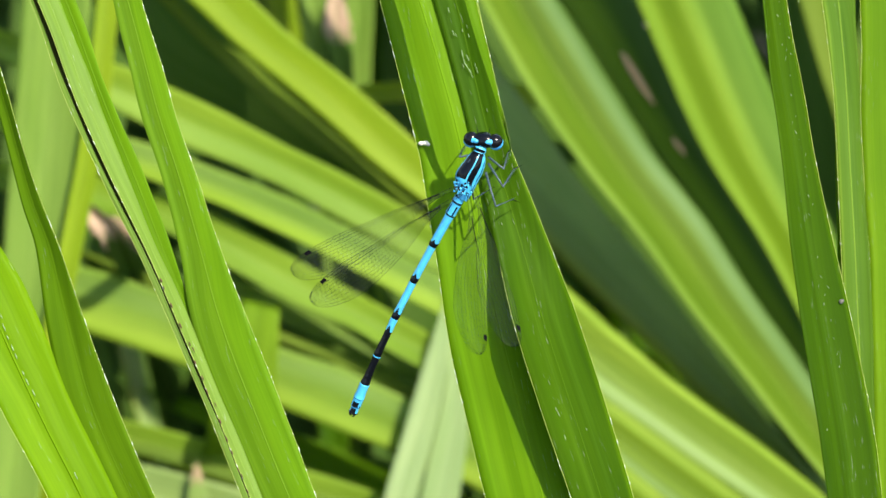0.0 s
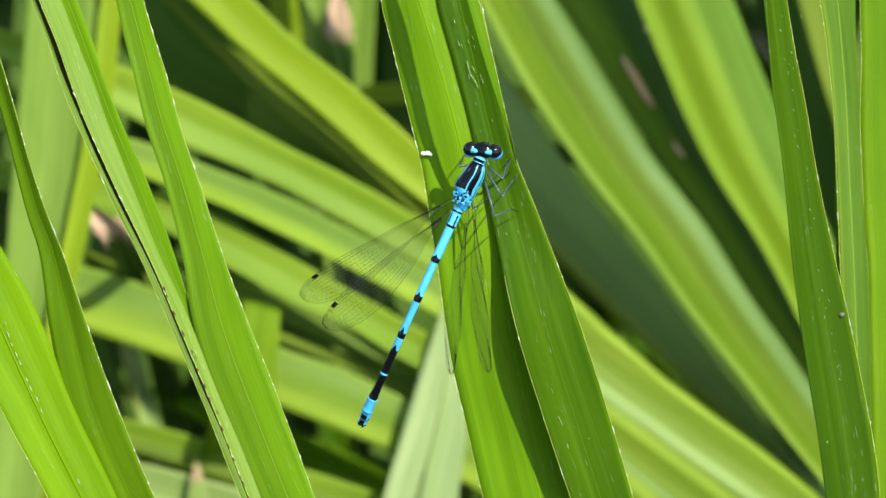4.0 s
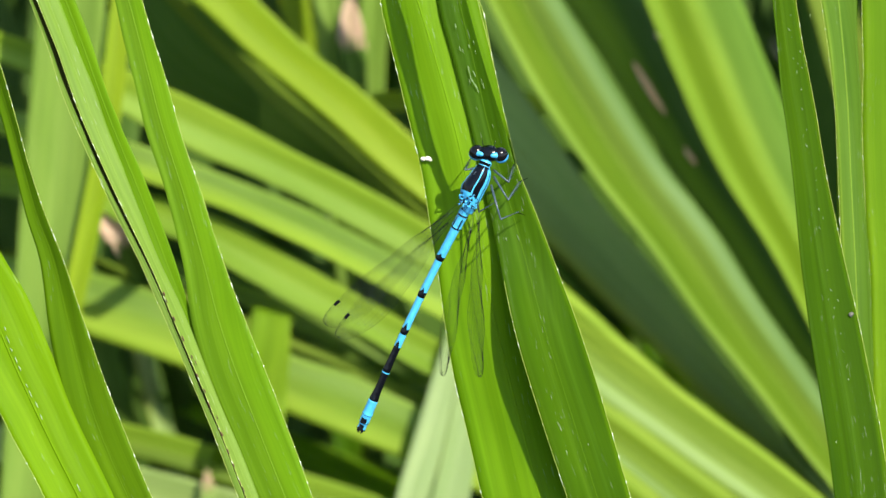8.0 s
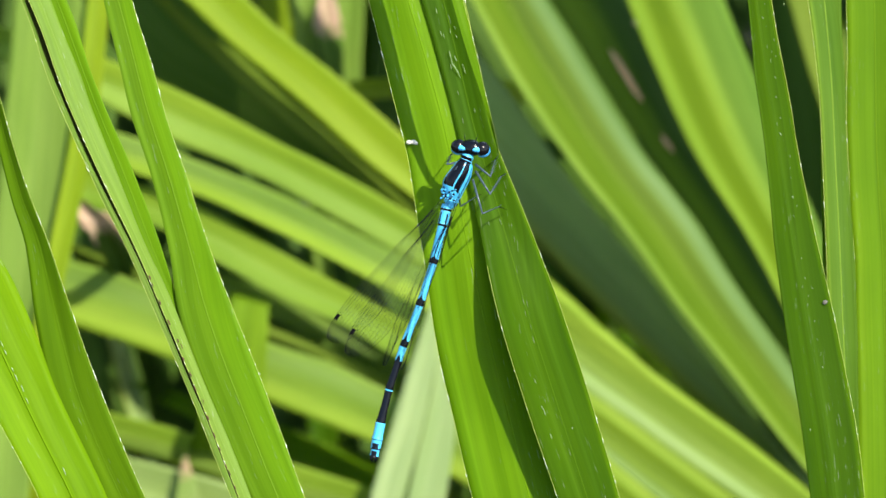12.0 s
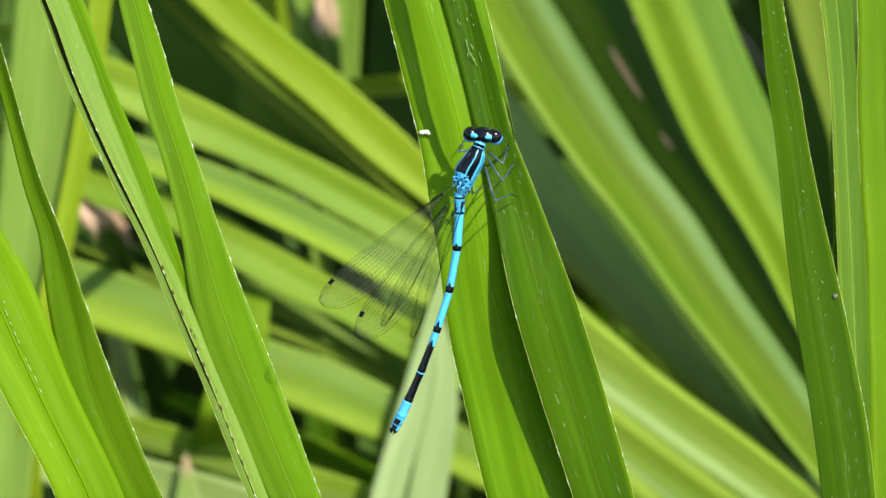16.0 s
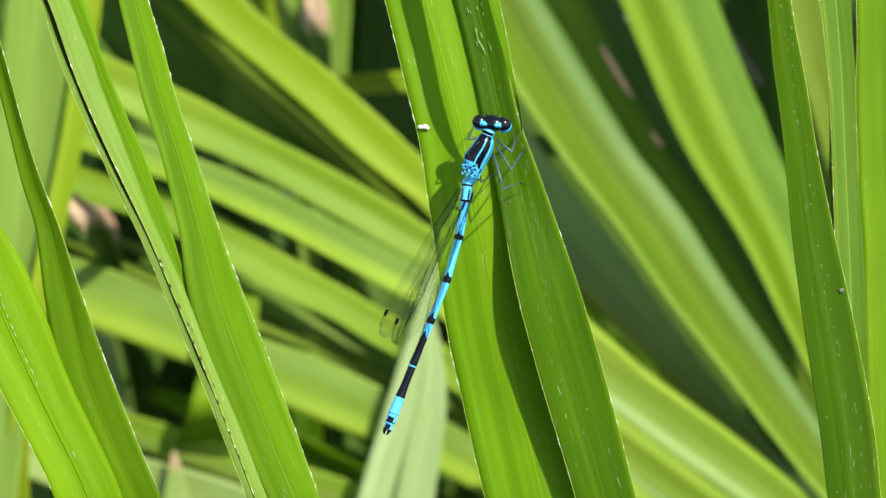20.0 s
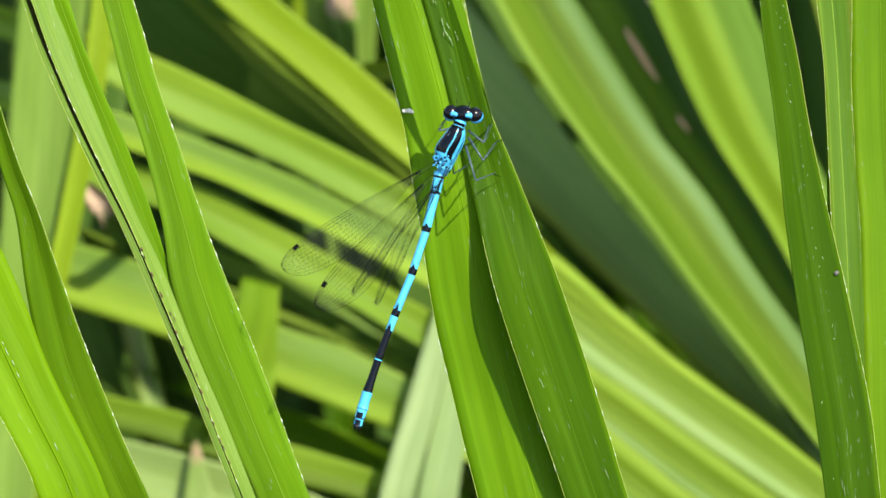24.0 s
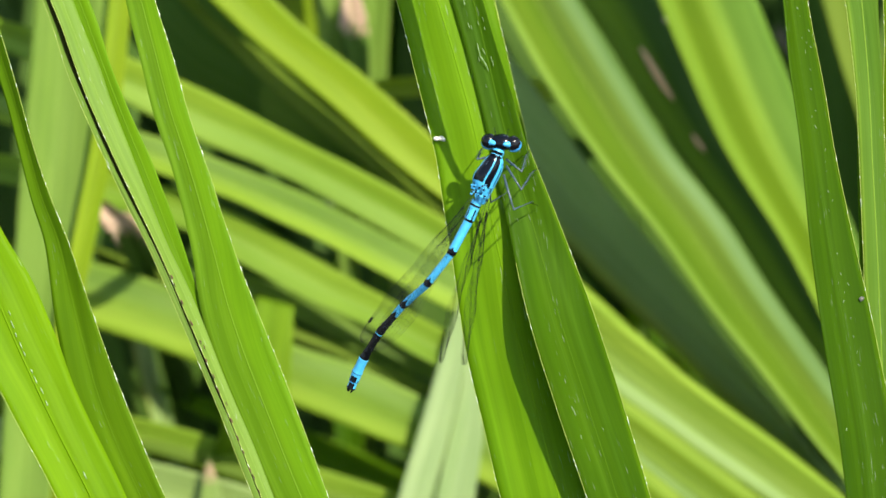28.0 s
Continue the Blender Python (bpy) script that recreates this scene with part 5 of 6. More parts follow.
for x, y, w, long, wide in ((37.3, 23.0, -8.3, 0.13, 0.04), (37.8, 22.5, -8.5, 0.21, 0.08), (38.2, 22.0, -8.7, 0.28, 0.07), (37.0, 21.7, -7.9, 0.17, 0.05),
                            (37.5, 21.1, -8.2, 0.24, 0.04), (38.0, 20.7, -8.4, 0.13, 0.08), (38.4, 21.0, -8.7, 0.21, 0.07), (37.4, 20.2, -8.0, 0.28, 0.05),
                            (36.8, 24.0, -8.1, 0.17, 0.04), (36.5, 24.9, -7.9, 0.24, 0.08), (38.6, 19.7, -8.7, 0.13, 0.07), (37.9, 18.3, -8.1, 0.21, 0.05),
                            (38.3, 17.4, -8.3, 0.28, 0.04), (38.0, 16.1, -7.9, 0.17, 0.08), (38.2, 14.8, -8.0, 0.24, 0.07), (38.5, 13.8, -8.0, 0.13, 0.05),
                            (38.1, 13.1, -7.7, 0.21, 0.04), (38.5, 12.0, -7.8, 0.28, 0.08), (38.8, 11.2, -8.0, 0.17, 0.07), (39.6, 9.5, -8.2, 0.24, 0.05),
                            (39.6, 8.2, -8.1, 0.13, 0.04), (39.7, 7.1, -8.1, 0.21, 0.08), (39.9, 5.0, -8.0, 0.28, 0.07), (40.4, 4.0, -8.1, 0.17, 0.05),
                            (40.0, 2.9, -7.8, 0.24, 0.04), (40.9, -1.8, -7.9, 0.13, 0.08), (41.3, -4.0, -7.9, 0.21, 0.07), (42.1, -5.1, -8.1, 0.28, 0.05),
                            (41.7, -6.0, -7.9, 0.17, 0.04), (41.6, -7.0, -7.7, 0.24, 0.08), (42.4, -8.8, -7.9, 0.13, 0.07), (42.7, -10.8, -7.9, 0.21, 0.05),
                            (43.1, -12.5, -7.9, 0.28, 0.04), (43.3, -13.9, -7.9, 0.17, 0.08), (39.0, 26.6, -9.9, 0.24, 0.07), (36.7, 26.5, -8.2, 0.13, 0.05),
                            (41.0, -5.0, -7.6, 0.21, 0.04), (41.8, -20.9, -6.4, 0.28, 0.08), (43.1, -29.1, -6.5, 0.17, 0.07)):
    fleck('dust_mark', 'chalky white mark on the leaf', 'mark', dust_white, x, y, w, (0.8 * long, 0.7 * wide, 0.04), -80 + 25 * math.sin(9 * x), parent=wind_leaf)
fleck('dust_mark', 'chalky white mark on the leaf', 'mark', dust_white, 2.6, 19.9, -2.1, (0.35, 0.07, 0.02), -55, parent=perch_leaf)
fleck('dust_mark', 'chalky white mark on the leaf', 'mark', dust_white, 3.0, 19.3, -2.2, (0.36, 0.07, 0.02), -60, parent=perch_leaf)
fleck('dust_mark', 'chalky white mark on the leaf', 'mark', dust_white, 3.2, 18.9, -2.3, (0.40, 0.04, 0.02), -66, parent=perch_leaf)
fleck('dust_mark', 'chalky white mark on the leaf', 'mark', dust_white, 2.4, 20.3, -2.1, (0.38, 0.05, 0.02), -79, parent=perch_leaf)
fleck('dust_mark', 'chalky white mark on the leaf', 'mark', dust_white, 2.8, 20.7, -2.3, (0.39, 0.05, 0.02), -65, parent=perch_leaf)
fleck('dust_mark', 'chalky white mark on the leaf', 'mark', dust_white, 2.2, 21.1, -2.1, (0.39, 0.06, 0.02), -77, parent=perch_leaf)
fleck('dust_mark', 'chalky white mark on the leaf', 'mark', dust_white, 3.1, 16.9, -2.1, (0.23, 0.03, 0.02), -66, parent=perch_leaf)
fleck('dust_mark', 'chalky white mark on the leaf', 'mark', dust_white, 2.3, 19.8, -2.1, (0.28, 0.04, 0.02), -76, parent=perch_leaf)
fleck('dust_mark', 'chalky white mark on the leaf', 'mark', dust_white, 0.7, 25.9, -2.1, (0.32, 0.05, 0.02), -76, parent=perch_leaf)
fleck('dust_mark', 'chalky white mark on the leaf', 'mark', dust_white, 8.9, -5.4, -2.4, (0.27, 0.04, 0.02), -75, parent=perch_leaf)
fleck('dust_mark', 'chalky white mark on the leaf', 'mark', dust_white, 2.9, 23.1, -2.3, (0.21, 0.03, 0.02), -76, parent=perch_leaf)
fleck('dust_mark', 'chalky white mark on the leaf', 'mark', dust_white, 2.2, 23.7, -2.4, (0.21, 0.04, 0.02), -78, parent=perch_leaf)
fleck('dust_mark', 'chalky white mark on the leaf', 'mark', dust_white, 12.4, -17.6, -2.0, (0.21, 0.04, 0.02), -71, parent=perch_leaf)
fleck('dust_mark', 'chalky white mark on the leaf', 'mark', dust_white, 4.9, 15.0, -2.4, (0.25, 0.03, 0.02), -74, parent=perch_leaf)
fleck('dust_mark', 'chalky white mark on the leaf', 'mark', dust_white, 15.8, -19.9, -3.6, (0.14, 0.04, 0.02), -73, parent=perch_leaf)
fleck('dust_mark', 'chalky white mark on the leaf', 'mark', dust_white, 3.6, 20.0, -2.3, (0.15, 0.03, 0.02), -75, parent=perch_leaf)
fleck('dust_mark', 'chalky white mark on the leaf', 'mark', dust_white, 2.7, 24.1, -2.3, (0.22, 0.03, 0.02), -70, parent=perch_leaf)
fleck('dust_mark', 'chalky white mark on the leaf', 'mark', dust_white, 13.4, -20.7, -1.9, (0.27, 0.04, 0.02), -73, parent=perch_leaf)
fleck('dust_mark', 'chalky white mark on the leaf', 'mark', dust_white, 6.5, 2.6, -2.2, (0.18, 0.04, 0.02), -73, parent=perch_leaf)
fleck('dust_mark', 'chalky white mark on the leaf', 'mark', dust_white, 12.2, -7.0, -3.5, (0.16, 0.04, 0.02), -74, parent=perch_leaf)
fleck('dust_mark', 'chalky white mark on the leaf', 'mark', dust_white, 1.5, 23.2, -2.1, (0.30, 0.03, 0.02), -71, parent=perch_leaf)
fleck('dust_mark', 'chalky white mark on the leaf', 'mark', dust_white, 1.2, 23.4, -2.0, (0.36, 0.04, 0.02), -72, parent=perch_leaf)
fleck('dust_mark', 'chalky white mark on the leaf', 'mark', dust_white, 9.8, -3.7, -3.0, (0.25, 0.04, 0.02), -78, parent=perch_leaf)
fleck('dust_mark', 'chalky white mark on the leaf', 'mark', dust_white, 7.8, 2.8, -2.8, (0.33, 0.03, 0.02), -67, parent=perch_leaf)
fleck('dust_mark', 'chalky white mark on the leaf', 'mark', dust_white, 7.3, -0.4, -2.2, (0.17, 0.03, 0.02), -78, parent=perch_leaf)
fleck('dust_mark', 'chalky white mark on the leaf', 'mark', dust_white, 3.8, 19.4, -2.3, (0.35, 0.04, 0.02), -76, parent=perch_leaf)
fleck('dust_mark', 'chalky white mark on the leaf', 'mark', dust_white, 11.9, -10.6, -3.2, (0.25, 0.03, 0.02), -72, parent=perch_leaf)
fleck('dust_mark', 'chalky white mark on the leaf', 'mark', dust_white, 9.8, 0.2, -3.0, (0.36, 0.04, 0.02), -71, parent=perch_leaf)


# ---- what moves ----
fly_rows, segment_rows, wing_rows = [], [[] for _ in segments], [[] for _ in wings]


def axes(x, z):
    """A turn whose x axis is x, with z as near as can be."""
    x = x.normalized()
    y = z.cross(x).normalized()
    return Matrix((x, y, x.cross(y))).transposed()


def fly_at(t, x, y, az, el, left_az, left_el, right_az, right_el):
    """The insect at t: its head's place, the abdomen's bearing and rise at its root, middle and tip, and both wing pairs'."""
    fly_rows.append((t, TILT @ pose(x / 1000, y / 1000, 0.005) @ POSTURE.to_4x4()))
    at = JOINT.copy()
    for k, seg in enumerate(segments):
        s = (CUTS[k] + CUTS[k + 1]) / 2 / CUTS[-1]
        a, e = radians(np.interp(s, (0.08, 0.5, 0.95), az)), radians(np.interp(s, (0.08, 0.5, 0.95), el))
        way = Vector((math.cos(e) * math.cos(a), math.cos(e) * math.sin(a), math.sin(e)))
        back = YAW @ Vector((math.sin(radians(-12)), 0, 1))
        m = axes(way, back) @ pose(0, 0, 0, 0, 0, 90).to_3x3()
        segment_rows[k].append((t, (INTO @ m).to_4x4()))
        segment_rows[k][-1][1].translation = INTO @ at / 1000
        at += way * (CUTS[k + 1] - CUTS[k])
    for k in range(4):
        left = k < 2
        a = left_az if left else right_az
        gap = abs((a % 360) - (az[0] % 360))
        e = left_el if left else right_el
        spread = min(1.0, gap / 40)
        part_way = 0.8 + 6 * spread ** 3 if left else 1 + 4.5 * min(1.0, gap / 22)
        a += (1 if left else -1) * (-part_way if k % 2 == 0 else part_way)
        a, e = radians(a), radians(e * 0.8)
        way = Vector((math.cos(e) * math.cos(a), math.cos(e) * math.sin(a), math.sin(e)))
        roll = 74 - 62 * spread if left else -76 + 34 * max(0.0, gap - 20) / 20
        m = axes(way, Vector((0, 0, 1))) @ pose(0, 0, 0, roll).to_3x3()
        wing_rows[k].append((t, (INTO @ m).to_4x4()))
        wing_rows[k][-1][1].translation = INTO @ HINGES[k] / 1000


def sway(thing, pivot, rows):
    """Rock a leaf about a point of the clump by (seconds, shift x, shift y in mm, degrees)."""
    rest = thing.matrix_basis.copy()
    m = TILT @ Matrix.Translation(Vector(pivot) / 1000)
    walk(thing, [(t, m @ pose(dx / 1000, dy / 1000, 0, 0, 0, a) @ m.inverted() @ rest) for t, dx, dy, a in rows])


def motions():
    fly_at(0, 4.29, 11.56, (-120, -117, -112), (-25, -20, -23), -153, 0, -77, 37)
    fly_at(0.5, 4.15, 11.77, (-115, -115, -115), (-1, -27, -36), -151, 0, -78, 35)
    fly_at(1, 3.92, 11.79, (-116, -116, -116), (-1, -24, -32), -152, 0, -79, 35)
    fly_at(1.5, 3.98, 11.34, (-116, -116, -116), (-1, -26, -35), -152, 0, -81, 37)
    fly_at(2, 3.97, 11.68, (-116, -116, -116), (-1, -25, -34), -150, 0, -84, 34)
    fly_at(2.5, 4.16, 11.87, (-116, -116, -116), (-1, -25, -33), -150, 0, -84, 32)
    fly_at(3, 4.21, 11.43, (-118, -117, -111), (-25, -17, -19), -149, 0, -86, 31)
    fly_at(3.5, 3.97, 11.70, (-114, -114, -114), (-1, -25, -34), -148, 0, -87, 28)
    fly_at(5.5, 4.37, 11.45, (-114, -114, -114), (-1, -24, -32), -143, 0, -90, 24)
    fly_at(6, 4.34, 11.44, (-115, -115, -115), (-1, -23, -31), -144, 0, -92, 24)
    fly_at(6.5, 4.25, 11.45, (-115, -115, -115), (-1, -24, -32), -143, 0, -92, 24)
    fly_at(7, 4.21, 11.42, (-114, -114, -114), (-1, -24, -33), -143, 0, -91, 23)
    fly_at(7.5, 4.55, 11.75, (-114, -114, -114), (-1, -25, -34), -140, 0, -91, 22)
    fly_at(8, 4.73, 11.89, (-118, -115, -113), (-23, -18, -20), -140, 0, -93, 25)
    fly_at(8.5, 5.21, 12.11, (-108, -108, -108), (-1, -28, -38), -133, 7, -95, 25)
    fly_at(8.6, 5.64, 12.64, (-108, -108, -108), (-0, -17, -23), -131, 0, -97, 20)
    fly_at(8.8, 6.28, 13.31, (-111, -111, -111), (-0, -15, -20), -128, 0, -99, 10)
    fly_at(8.9, 3.10, 9.87, (-109, -109, -109), (-1, -23, -31), -124, 38, -91, 36)
    fly_at(9, 5.65, 12.71, (-107, -113, -112), (4, -9, -27), -123, 16, -98, 17)
    fly_at(9.1, 4.29, 11.30, (-109, -109, -109), (-0, -17, -23), -122, 29, -95, 27)
    fly_at(9.2, 5.82, 12.85, (-103, -103, -103), (-0, -13, -17), -123, 9, -99, 12)
    fly_at(9.4, 6.17, 12.69, (-114, -114, -114), (-0, -16, -21), -124, 0, -101, 10)
    fly_at(9.5, 6.04, 12.69, (-114, -114, -114), (-0, -16, -22), -124, 0, -101, 8)
    fly_at(10, 4.25, 10.79, (-110, -110, -110), (-0, -10, -14), -123, 0, -103, 11)
    fly_at(10.5, 4.09, 10.42, (-111, -111, -111), (-0, -13, -17), -122, 0, -104, 4)
    fly_at(11, 4.44, 10.63, (-109, -113, -115), (-0, -0, -0), -122, 0, -106, 0)
    fly_at(11.2, 4.26, 10.38, (-109, -109, -109), (-0, -17, -23), -127, 14, -108, 14)
    fly_at(11.3, 4.32, 10.21, (-94, -109, -125), (-33, -26, -13), -130, 23, -109, 22)
    fly_at(11.4, 4.19, 10.23, (-81, -114, -134), (4, -23, -58), -133, 29, -110, 27)
    fly_at(11.5, 4.24, 10.80, (-78, -115, -170), (4, -29, -63), -135, 31, -111, 27)
    fly_at(11.6, 4.25, 10.39, (-75, -124, -170), (-31, -47, -43), -135, 28, -112, 28)
    fly_at(11.7, 4.07, 10.53, (-113, -113, -113), (-1, -25, -34), -133, 23, -111, 25)
    fly_at(11.8, 4.07, 10.48, (-108, -108, -108), (-0, -10, -14), -132, 16, -110, 23)
    fly_at(12, 4.27, 10.68, (-102, -112, -100), (0, -0, 0), -130, 0, -110, 15)
    fly_at(12.2, 4.22, 10.59, (-107, -107, -107), (0, -0, -0), -131, 0, -110, 19)
    fly_at(12.4, 3.97, 10.62, (-107, -107, -107), (0, -0, -0), -131, 0, -109, 22)
    fly_at(12.5, 4.22, 10.63, (-108, -108, -108), (-1, -27, -36), -132, 0, -110, 22)
    fly_at(14.1, 4.01, 10.45, (-108, -108, -108), (-1, -24, -32), -134, 0, -114, 27)
    fly_at(14.5, 3.96, 10.50, (-78, -170, -186), (3, -82, -41), -139, 23, -118, 35)
    fly_at(14.7, 4.05, 10.85, (-81, -134, -126), (-66, -41, -36), -135, 23, -113, 31)
    fly_at(14.8, 4.37, 11.03, (-104, -104, -104), (-1, -26, -34), -134, 21, -111, 28)
    fly_at(15, 4.46, 11.38, (-80, -96, -87), (-7, -13, 0), -131, 21, -106, 21)
    fly_at(15.1, 4.11, 10.95, (-90, -96, -94), (0, -0, 0), -132, 23, -107, 27)
    fly_at(15.2, 4.67, 11.26, (-93, -99, -109), (2, -6, -33), -134, 16, -109, 27)
    fly_at(15.3, 3.94, 10.84, (-83, -110, -138), (2, -11, -62), -134, 21, -109, 33)
    fly_at(15.4, 4.50, 11.15, (-79, -121, -163), (-7, -50, -48), -136, 13, -112, 33)
    fly_at(15.5, 3.77, 10.54, (-80, -132, -148), (1, -59, -50), -137, 20, -112, 39)
    fly_at(15.6, 4.06, 10.69, (-72, -143, -103), (-27, -49, -6), -137, 16, -113, 37)
    fly_at(15.8, 4.28, 10.81, (-98, -98, -98), (-0, -15, -20), -137, 13, -115, 34)
    fly_at(16, 4.13, 10.93, (-90, -108, -116), (-16, -15, -18), -136, 12, -115, 32)
    fly_at(16.2, 4.39, 10.93, (-76, -147, -167), (-23, -61, -47), -136, 9, -115, 30)
    fly_at(16.5, 4.04, 10.92, (-110, -110, -110), (-1, -27, -36), -133, 13, -112, 29)
    fly_at(16.8, 4.09, 10.82, (-112, -112, -112), (-1, -26, -36), -133, 10, -109, 27)
    fly_at(17, 4.41, 11.09, (-92, -139, -172), (3, -49, -61), -133, 0, -108, 22)
    fly_at(17.2, 4.49, 11.23, (-87, -175, -198), (-73, -48, -58), -135, 0, -110, 21)
    fly_at(17.4, 5.03, 11.98, (-107, -107, -107), (0, -0, -0), -136, 0, -113, 14)
    fly_at(17.5, 5.24, 11.95, (-105, -105, -105), (0, -0, -0), -137, 0, -115, 14)
    fly_at(17.8, 4.43, 11.30, (-109, -109, -109), (-0, -14, -18), -141, 7, -116, 26)
    fly_at(18, 4.93, 12.17, (-94, -139, -175), (4, -42, -62), -143, 0, -119, 22)
    fly_at(18.1, 5.91, 13.02, (-113, -137, -165), (-60, -51, -14), -156, 14, -138, 29)
    fly_at(18.2, 7.10, 13.73, (-132, -132, -132), (-1, -39, -52), -160, 0, -138, 27)
    fly_at(18.3, 4.36, 10.41, (-115, -115, -115), (-0, -12, -15), -156, 0, -131, 0)
    fly_at(18.4, 5.97, 12.40, (-113, -113, -113), (0, -4, -5), -157, 18, -124, 11)
    fly_at(18.5, 4.51, 11.42, (-117, -117, -117), (-0, -12, -16), -150, 0, -131, 25)
    fly_at(18.6, 5.30, 10.93, (-113, -113, -113), (0, -0, -0), -167, 0, -134, 25)
    fly_at(18.7, 5.07, 10.53, (-105, -105, -105), (-0, -9, -12), -156, 0, -135, 31)
    fly_at(18.8, 5.57, 11.05, (-109, -109, -109), (-0, -6, -9), -167, 0, -149, 21)
    fly_at(18.9, 4.50, 10.46, (-109, -109, -109), (0, -0, -0), -170, 15, -129, 32)
    fly_at(19, 5.56, 12.11, (-106, -104, -104), (0, -0, -0), -138, 0, -115, 15)
    fly_at(19.5, 3.41, 9.98, (-90, -105, -115), (-47, -2, 0), -120, 0, -107, 13)
    fly_at(20, 5.17, 11.66, (-97, -112, -111), (-0, -0, -0), -119, 0, -111, 0)
    fly_at(20.5, 3.67, 9.97, (-109, -109, -109), (-1, -21, -28), -122, 0, -108, 0)
    fly_at(21, 4.37, 10.89, (-98, -113, -109), (-0, -0, -0), -120, 0, -106, 0)
    fly_at(21.5, 4.25, 10.25, (-109, -109, -109), (0, -0, -0), -121, 0, -109, 0)
    fly_at(23.2, 3.87, 10.47, (-109, -109, -109), (-0, -17, -23), -123, 13, -110, 15)
    fly_at(23.5, 3.70, 10.29, (-100, -171, -195), (-44, -48, -55), -135, 35, -122, 40)
    fly_at(23.6, 3.85, 11.16, (-120, -186, -203), (-71, -57, -33), -136, 28, -121, 37)
    fly_at(23.8, 3.97, 11.07, (-108, -108, -108), (-1, -23, -32), -140, 19, -121, 37)
    fly_at(24, 3.93, 10.88, (-102, -113, -106), (0, 0, -0), -143, 3, -121, 38)
    fly_at(24.2, 3.92, 10.84, (-115, -115, -115), (-1, -24, -32), -144, 12, -125, 36)
    fly_at(24.4, 4.83, 10.87, (-107, -151, -182), (-67, -30, -30), -145, 6, -131, 31)
    fly_at(24.5, 4.29, 11.06, (-134, -183, -153), (-34, -41, -58), -144, 14, -131, 30)
    fly_at(24.6, 3.73, 11.01, (-120, -137, -130), (-56, 2, -0), -140, 16, -126, 31)
    fly_at(24.8, 4.44, 11.26, (-114, -114, -114), (-0, -13, -18), -134, 0, -121, 24)
    fly_at(25, 3.57, 10.57, (-101, -120, -109), (-0, -0, 0), -128, 0, -114, 26)
    fly_at(25.5, 3.99, 10.48, (-117, -131, -119), (3, -30, -46), -131, 21, -102, 30)
    fly_at(26, 4.27, 10.60, (-97, -137, -157), (2, -59, -44), -132, 32, -105, 42)
    fly_at(26.2, 4.02, 10.62, (-92, -158, -238), (-85, -28, -56), -130, 35, -105, 43)
    fly_at(26.5, 4.29, 10.48, (-102, -112, -93), (1, -18, -18), -129, 37, -108, 45)
    fly_at(26.7, 4.56, 10.65, (-108, -117, -128), (-89, -5, 0), -139, 38, -111, 43)
    fly_at(27, 4.32, 10.75, (-120, -171, -119), (-30, -56, -43), -153, 38, -114, 41)
    fly_at(27.2, 4.45, 10.63, (-116, -116, -116), (-1, -21, -28), -147, 36, -113, 39)
    fly_at(27.5, 4.03, 10.55, (-104, -151, -167), (-6, -66, -50), -137, 33, -110, 38)
    fly_at(27.7, 4.34, 10.17, (-125, -154, -216), (-88, -43, -48), -135, 28, -107, 37)
    fly_at(28, 4.46, 10.86, (-113, -140, -112), (-10, -45, -18), -129, 3, -101, 28)
    walk(damselfly, fly_rows)
    for ob, rows in zip(segments, segment_rows):
        walk(ob, rows)
    for ob, rows in zip(wings, wing_rows):
        walk(ob, rows)
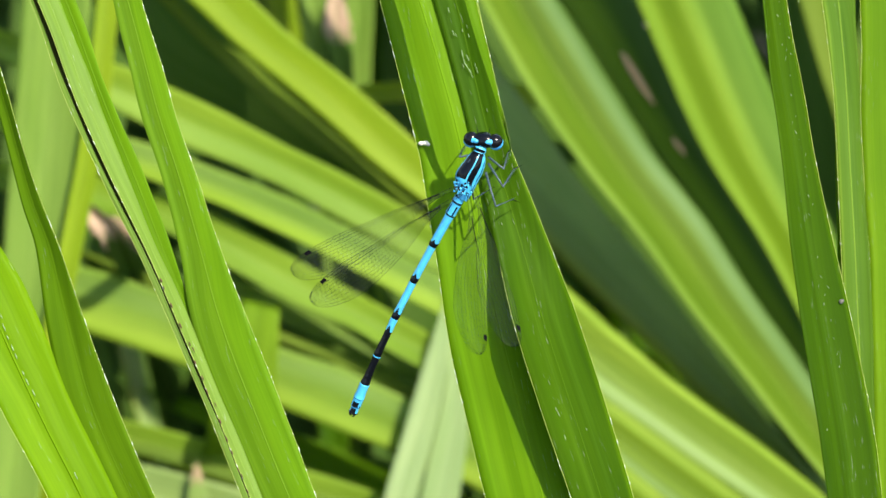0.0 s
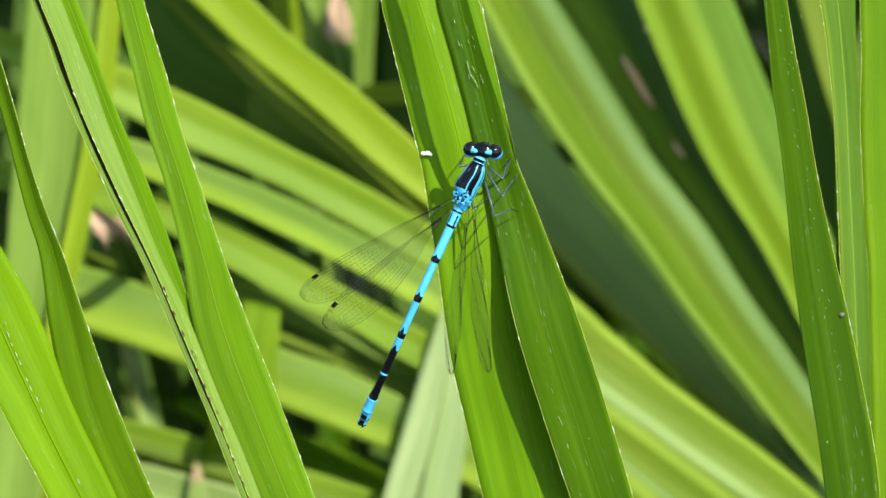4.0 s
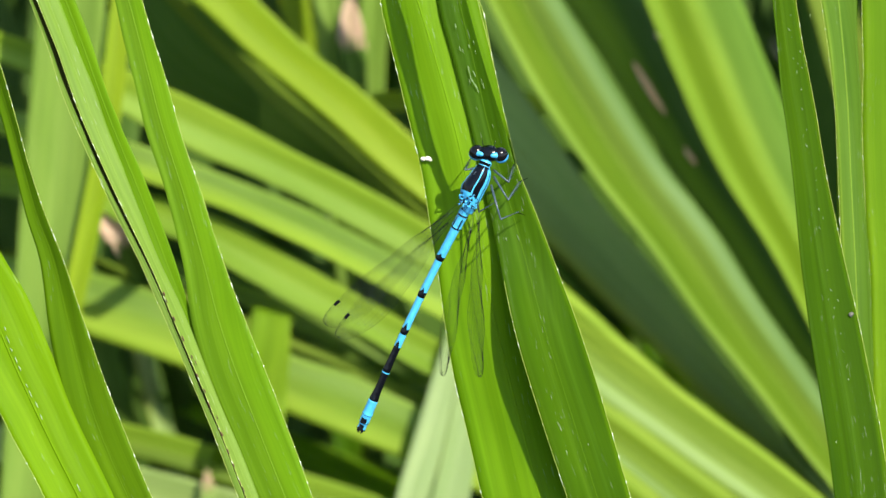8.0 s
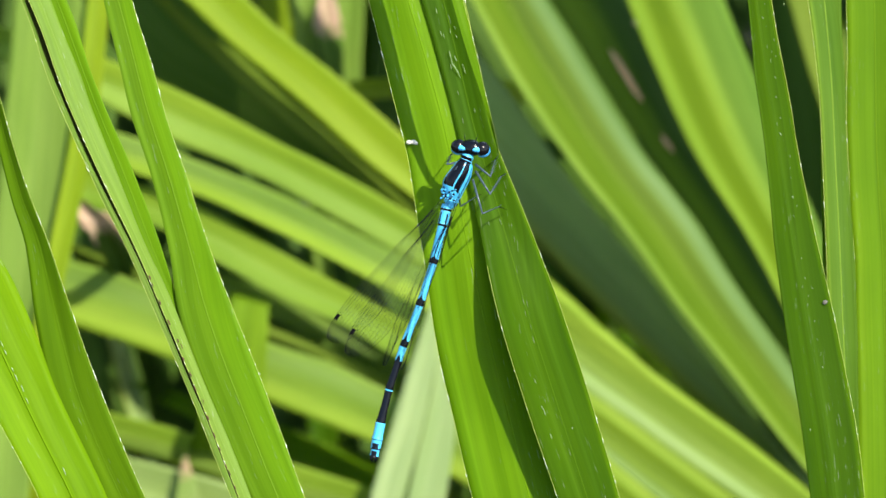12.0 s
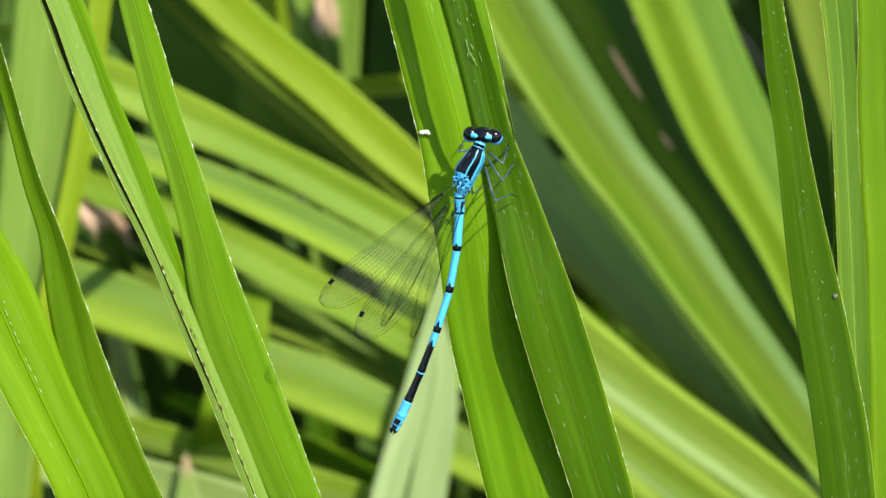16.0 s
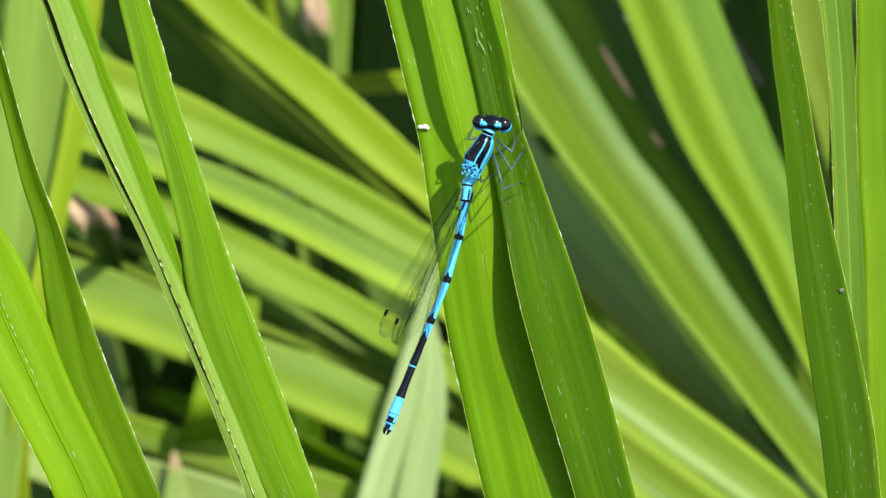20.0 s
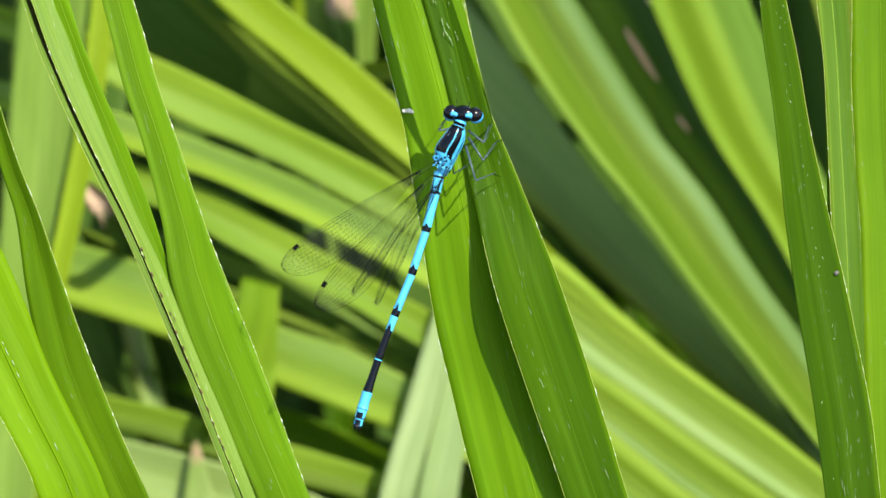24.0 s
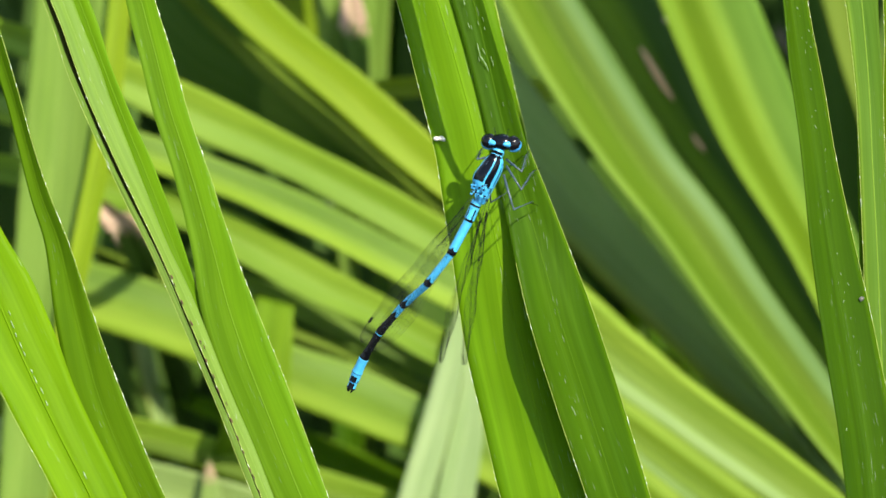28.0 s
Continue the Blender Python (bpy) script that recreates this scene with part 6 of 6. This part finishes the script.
    sway(perch_leaf, (13.7, -11.7, -2.5), [
        (0, -0.09, 0.15, 0), (0.5, 0.04, 0.17, 0), (1, -0.07, 0.01, 0), (1.5, -0.08, 0.1, 0), (2, 0, 0.09, 0), (2.5, 0.11, 0.29, 0), (3, 0.05, 0.06, 0),
        (3.5, 0.22, 0.11, 0), (5.5, 0.29, 0.21, 0), (6, 0.23, 0.16, 0), (6.5, 0.16, 0.23, 0), (7, 0.21, 0.21, 0), (7.5, 0.3, 0.33, 0), (8, 0.17, 0.13, -0.33),
        (8.5, 0.33, 0.5, -0.66), (8.6, 0.77, 0.88, -1.54), (8.8, 1.1, 1.26, -2.2), (8.9, -0.66, -0.89, 1.32), (9, 0.62, 1, -1.24), (9.1, -0.11, -0.25, 0.22),
        (9.2, 0.88, 0.77, -1.76), (9.4, 1.05, 0.77, -2.09), (9.5, 1.24, 1.67, -1.6), (10, 0.17, 0.32, 0.02), (10.5, -0.01, 0.05, -0.05), (11, 0, 0, 0),
        (11.5, -0.04, 0.07, 0.05), (12, -0.07, 0.06, 0.08), (12.5, -0.09, 0.13, 0.21), (14.5, -0.1, 0.04, -0.02), (15, 0.37, 0.43, -0.64), (15.5, -0.11, -0.05, 0.09),
        (16, 0.04, 0.18, -0.46), (16.5, -0.12, 0.04, -0.39), (17, 0.2, 0.17, -0.38), (17.4, 0.36, 0.32, -0.72), (17.5, 0.7, 0.82, -1.52), (17.8, 0.06, 0, -0.11),
        (18, 0.66, 0.97, -1.29), (18.1, 1.1, 1.14, -2.2), (18.2, 1.66, 1.69, -3.3), (18.3, -0.11, -0.25, 0.22), (18.4, 0.97, 0.86, -1.93), (18.5, 0.2, 0.24, -0.61),
        (18.6, 0.14, 0.01, -0.28), (18.7, 0.06, -0.12, -0.11), (18.8, 0.36, 0.26, -0.72), (18.9, 0.06, 0, -0.11), (19, 0.98, 1.16, -1.77), (19.5, -0.29, -0.4, 0.57),
        (20, 0.64, 0.66, -1.36), (20.5, -0.17, -0.26, -0.1), (21, 0.12, 0.2, -0.37), (21.5, 0.01, 0.03, -0.19), (23.5, -0.49, -0.04, 0.59), (24, -0.28, 0.08, 0.42),
        (24.5, -0.14, 0.3, 0.31), (25, -0.61, 0.01, 0.89), (25.5, -0.12, 0.15, 0.13), (26, -0.07, 0.24, 0.37), (26.5, -0.1, 0.16, 0.13), (27, -0.21, 0.28, -0.04),
        (27.5, -0.2, 0.01, 0.51), (28, -0.15, 0.24, -0.01)])
    sway(wind_leaf, (43.6, -6.7, -7.5), [
        (0, 0.52, 0.9, 0), (0.5, 0.55, 0.66, 0), (1, 0.37, 0.65, 0), (1.5, 0.46, 0.72, 0), (2, 0.62, 0.75, 0), (2.5, 0.34, 0.55, 0), (3, 0.91, 0.97, 0),
        (3.5, 0.78, 0.69, 0), (5.5, 0.74, 0.62, 0), (6, 0.65, 0.46, 0), (6.5, 1.03, 0.85, 0), (7, 1.02, 0.6, 0), (7.5, 1.19, 0.82, 0), (8, 1.6, 1.31, 0),
        (8.5, -0.7, 1.31, 1), (8.8, -3, -2, 2.2), (9, -3.24, -2.57, 2.7), (9.2, -2.5, -2.5, 2.2), (9.5, 3.48, 3.25, 0), (10, 0.9, 1.02, 0), (10.5, 0.49, 0.63, 0),
        (11, -0.01, -0.01, 0), (11.5, 0.48, 0.64, 0), (12, 0.4, 0.77, 0), (12.5, 0.71, 0.99, 0), (14.5, 0.88, 0.86, 0), (15, 1.07, 1.04, 0), (15.5, 0.47, 0.26, 0),
        (16, 0.27, 0.33, 0), (16.5, 0.46, 0.51, 0), (17, 1.38, 1.05, 0), (17.5, 4.07, 2.75, 0), (18, 4.12, 2.86, 0), (18.5, 3.62, 2.72, 0), (19, 3.2, 2.29, 0),
        (19.5, 1.83, 1.43, 0), (20, 1.15, 0.69, 0), (20.5, 0.94, 0.5, 0), (21, 0.94, 0.56, 0), (21.5, 1.19, 0.59, 0), (23.5, 0.13, -0.02, 0), (24, 1.12, 0.7, 0),
        (24.5, 1.05, 0.68, 0), (25, 0.11, 0.65, 0), (25.5, -0.04, 0.45, 0), (26, 0.74, 1.02, 0), (26.5, 1.41, 1.4, 0), (27, 2.95, 2.52, 0), (27.5, 1.58, 1.63, 0),
        (28, 0.32, 1.08, 0)])


motions()
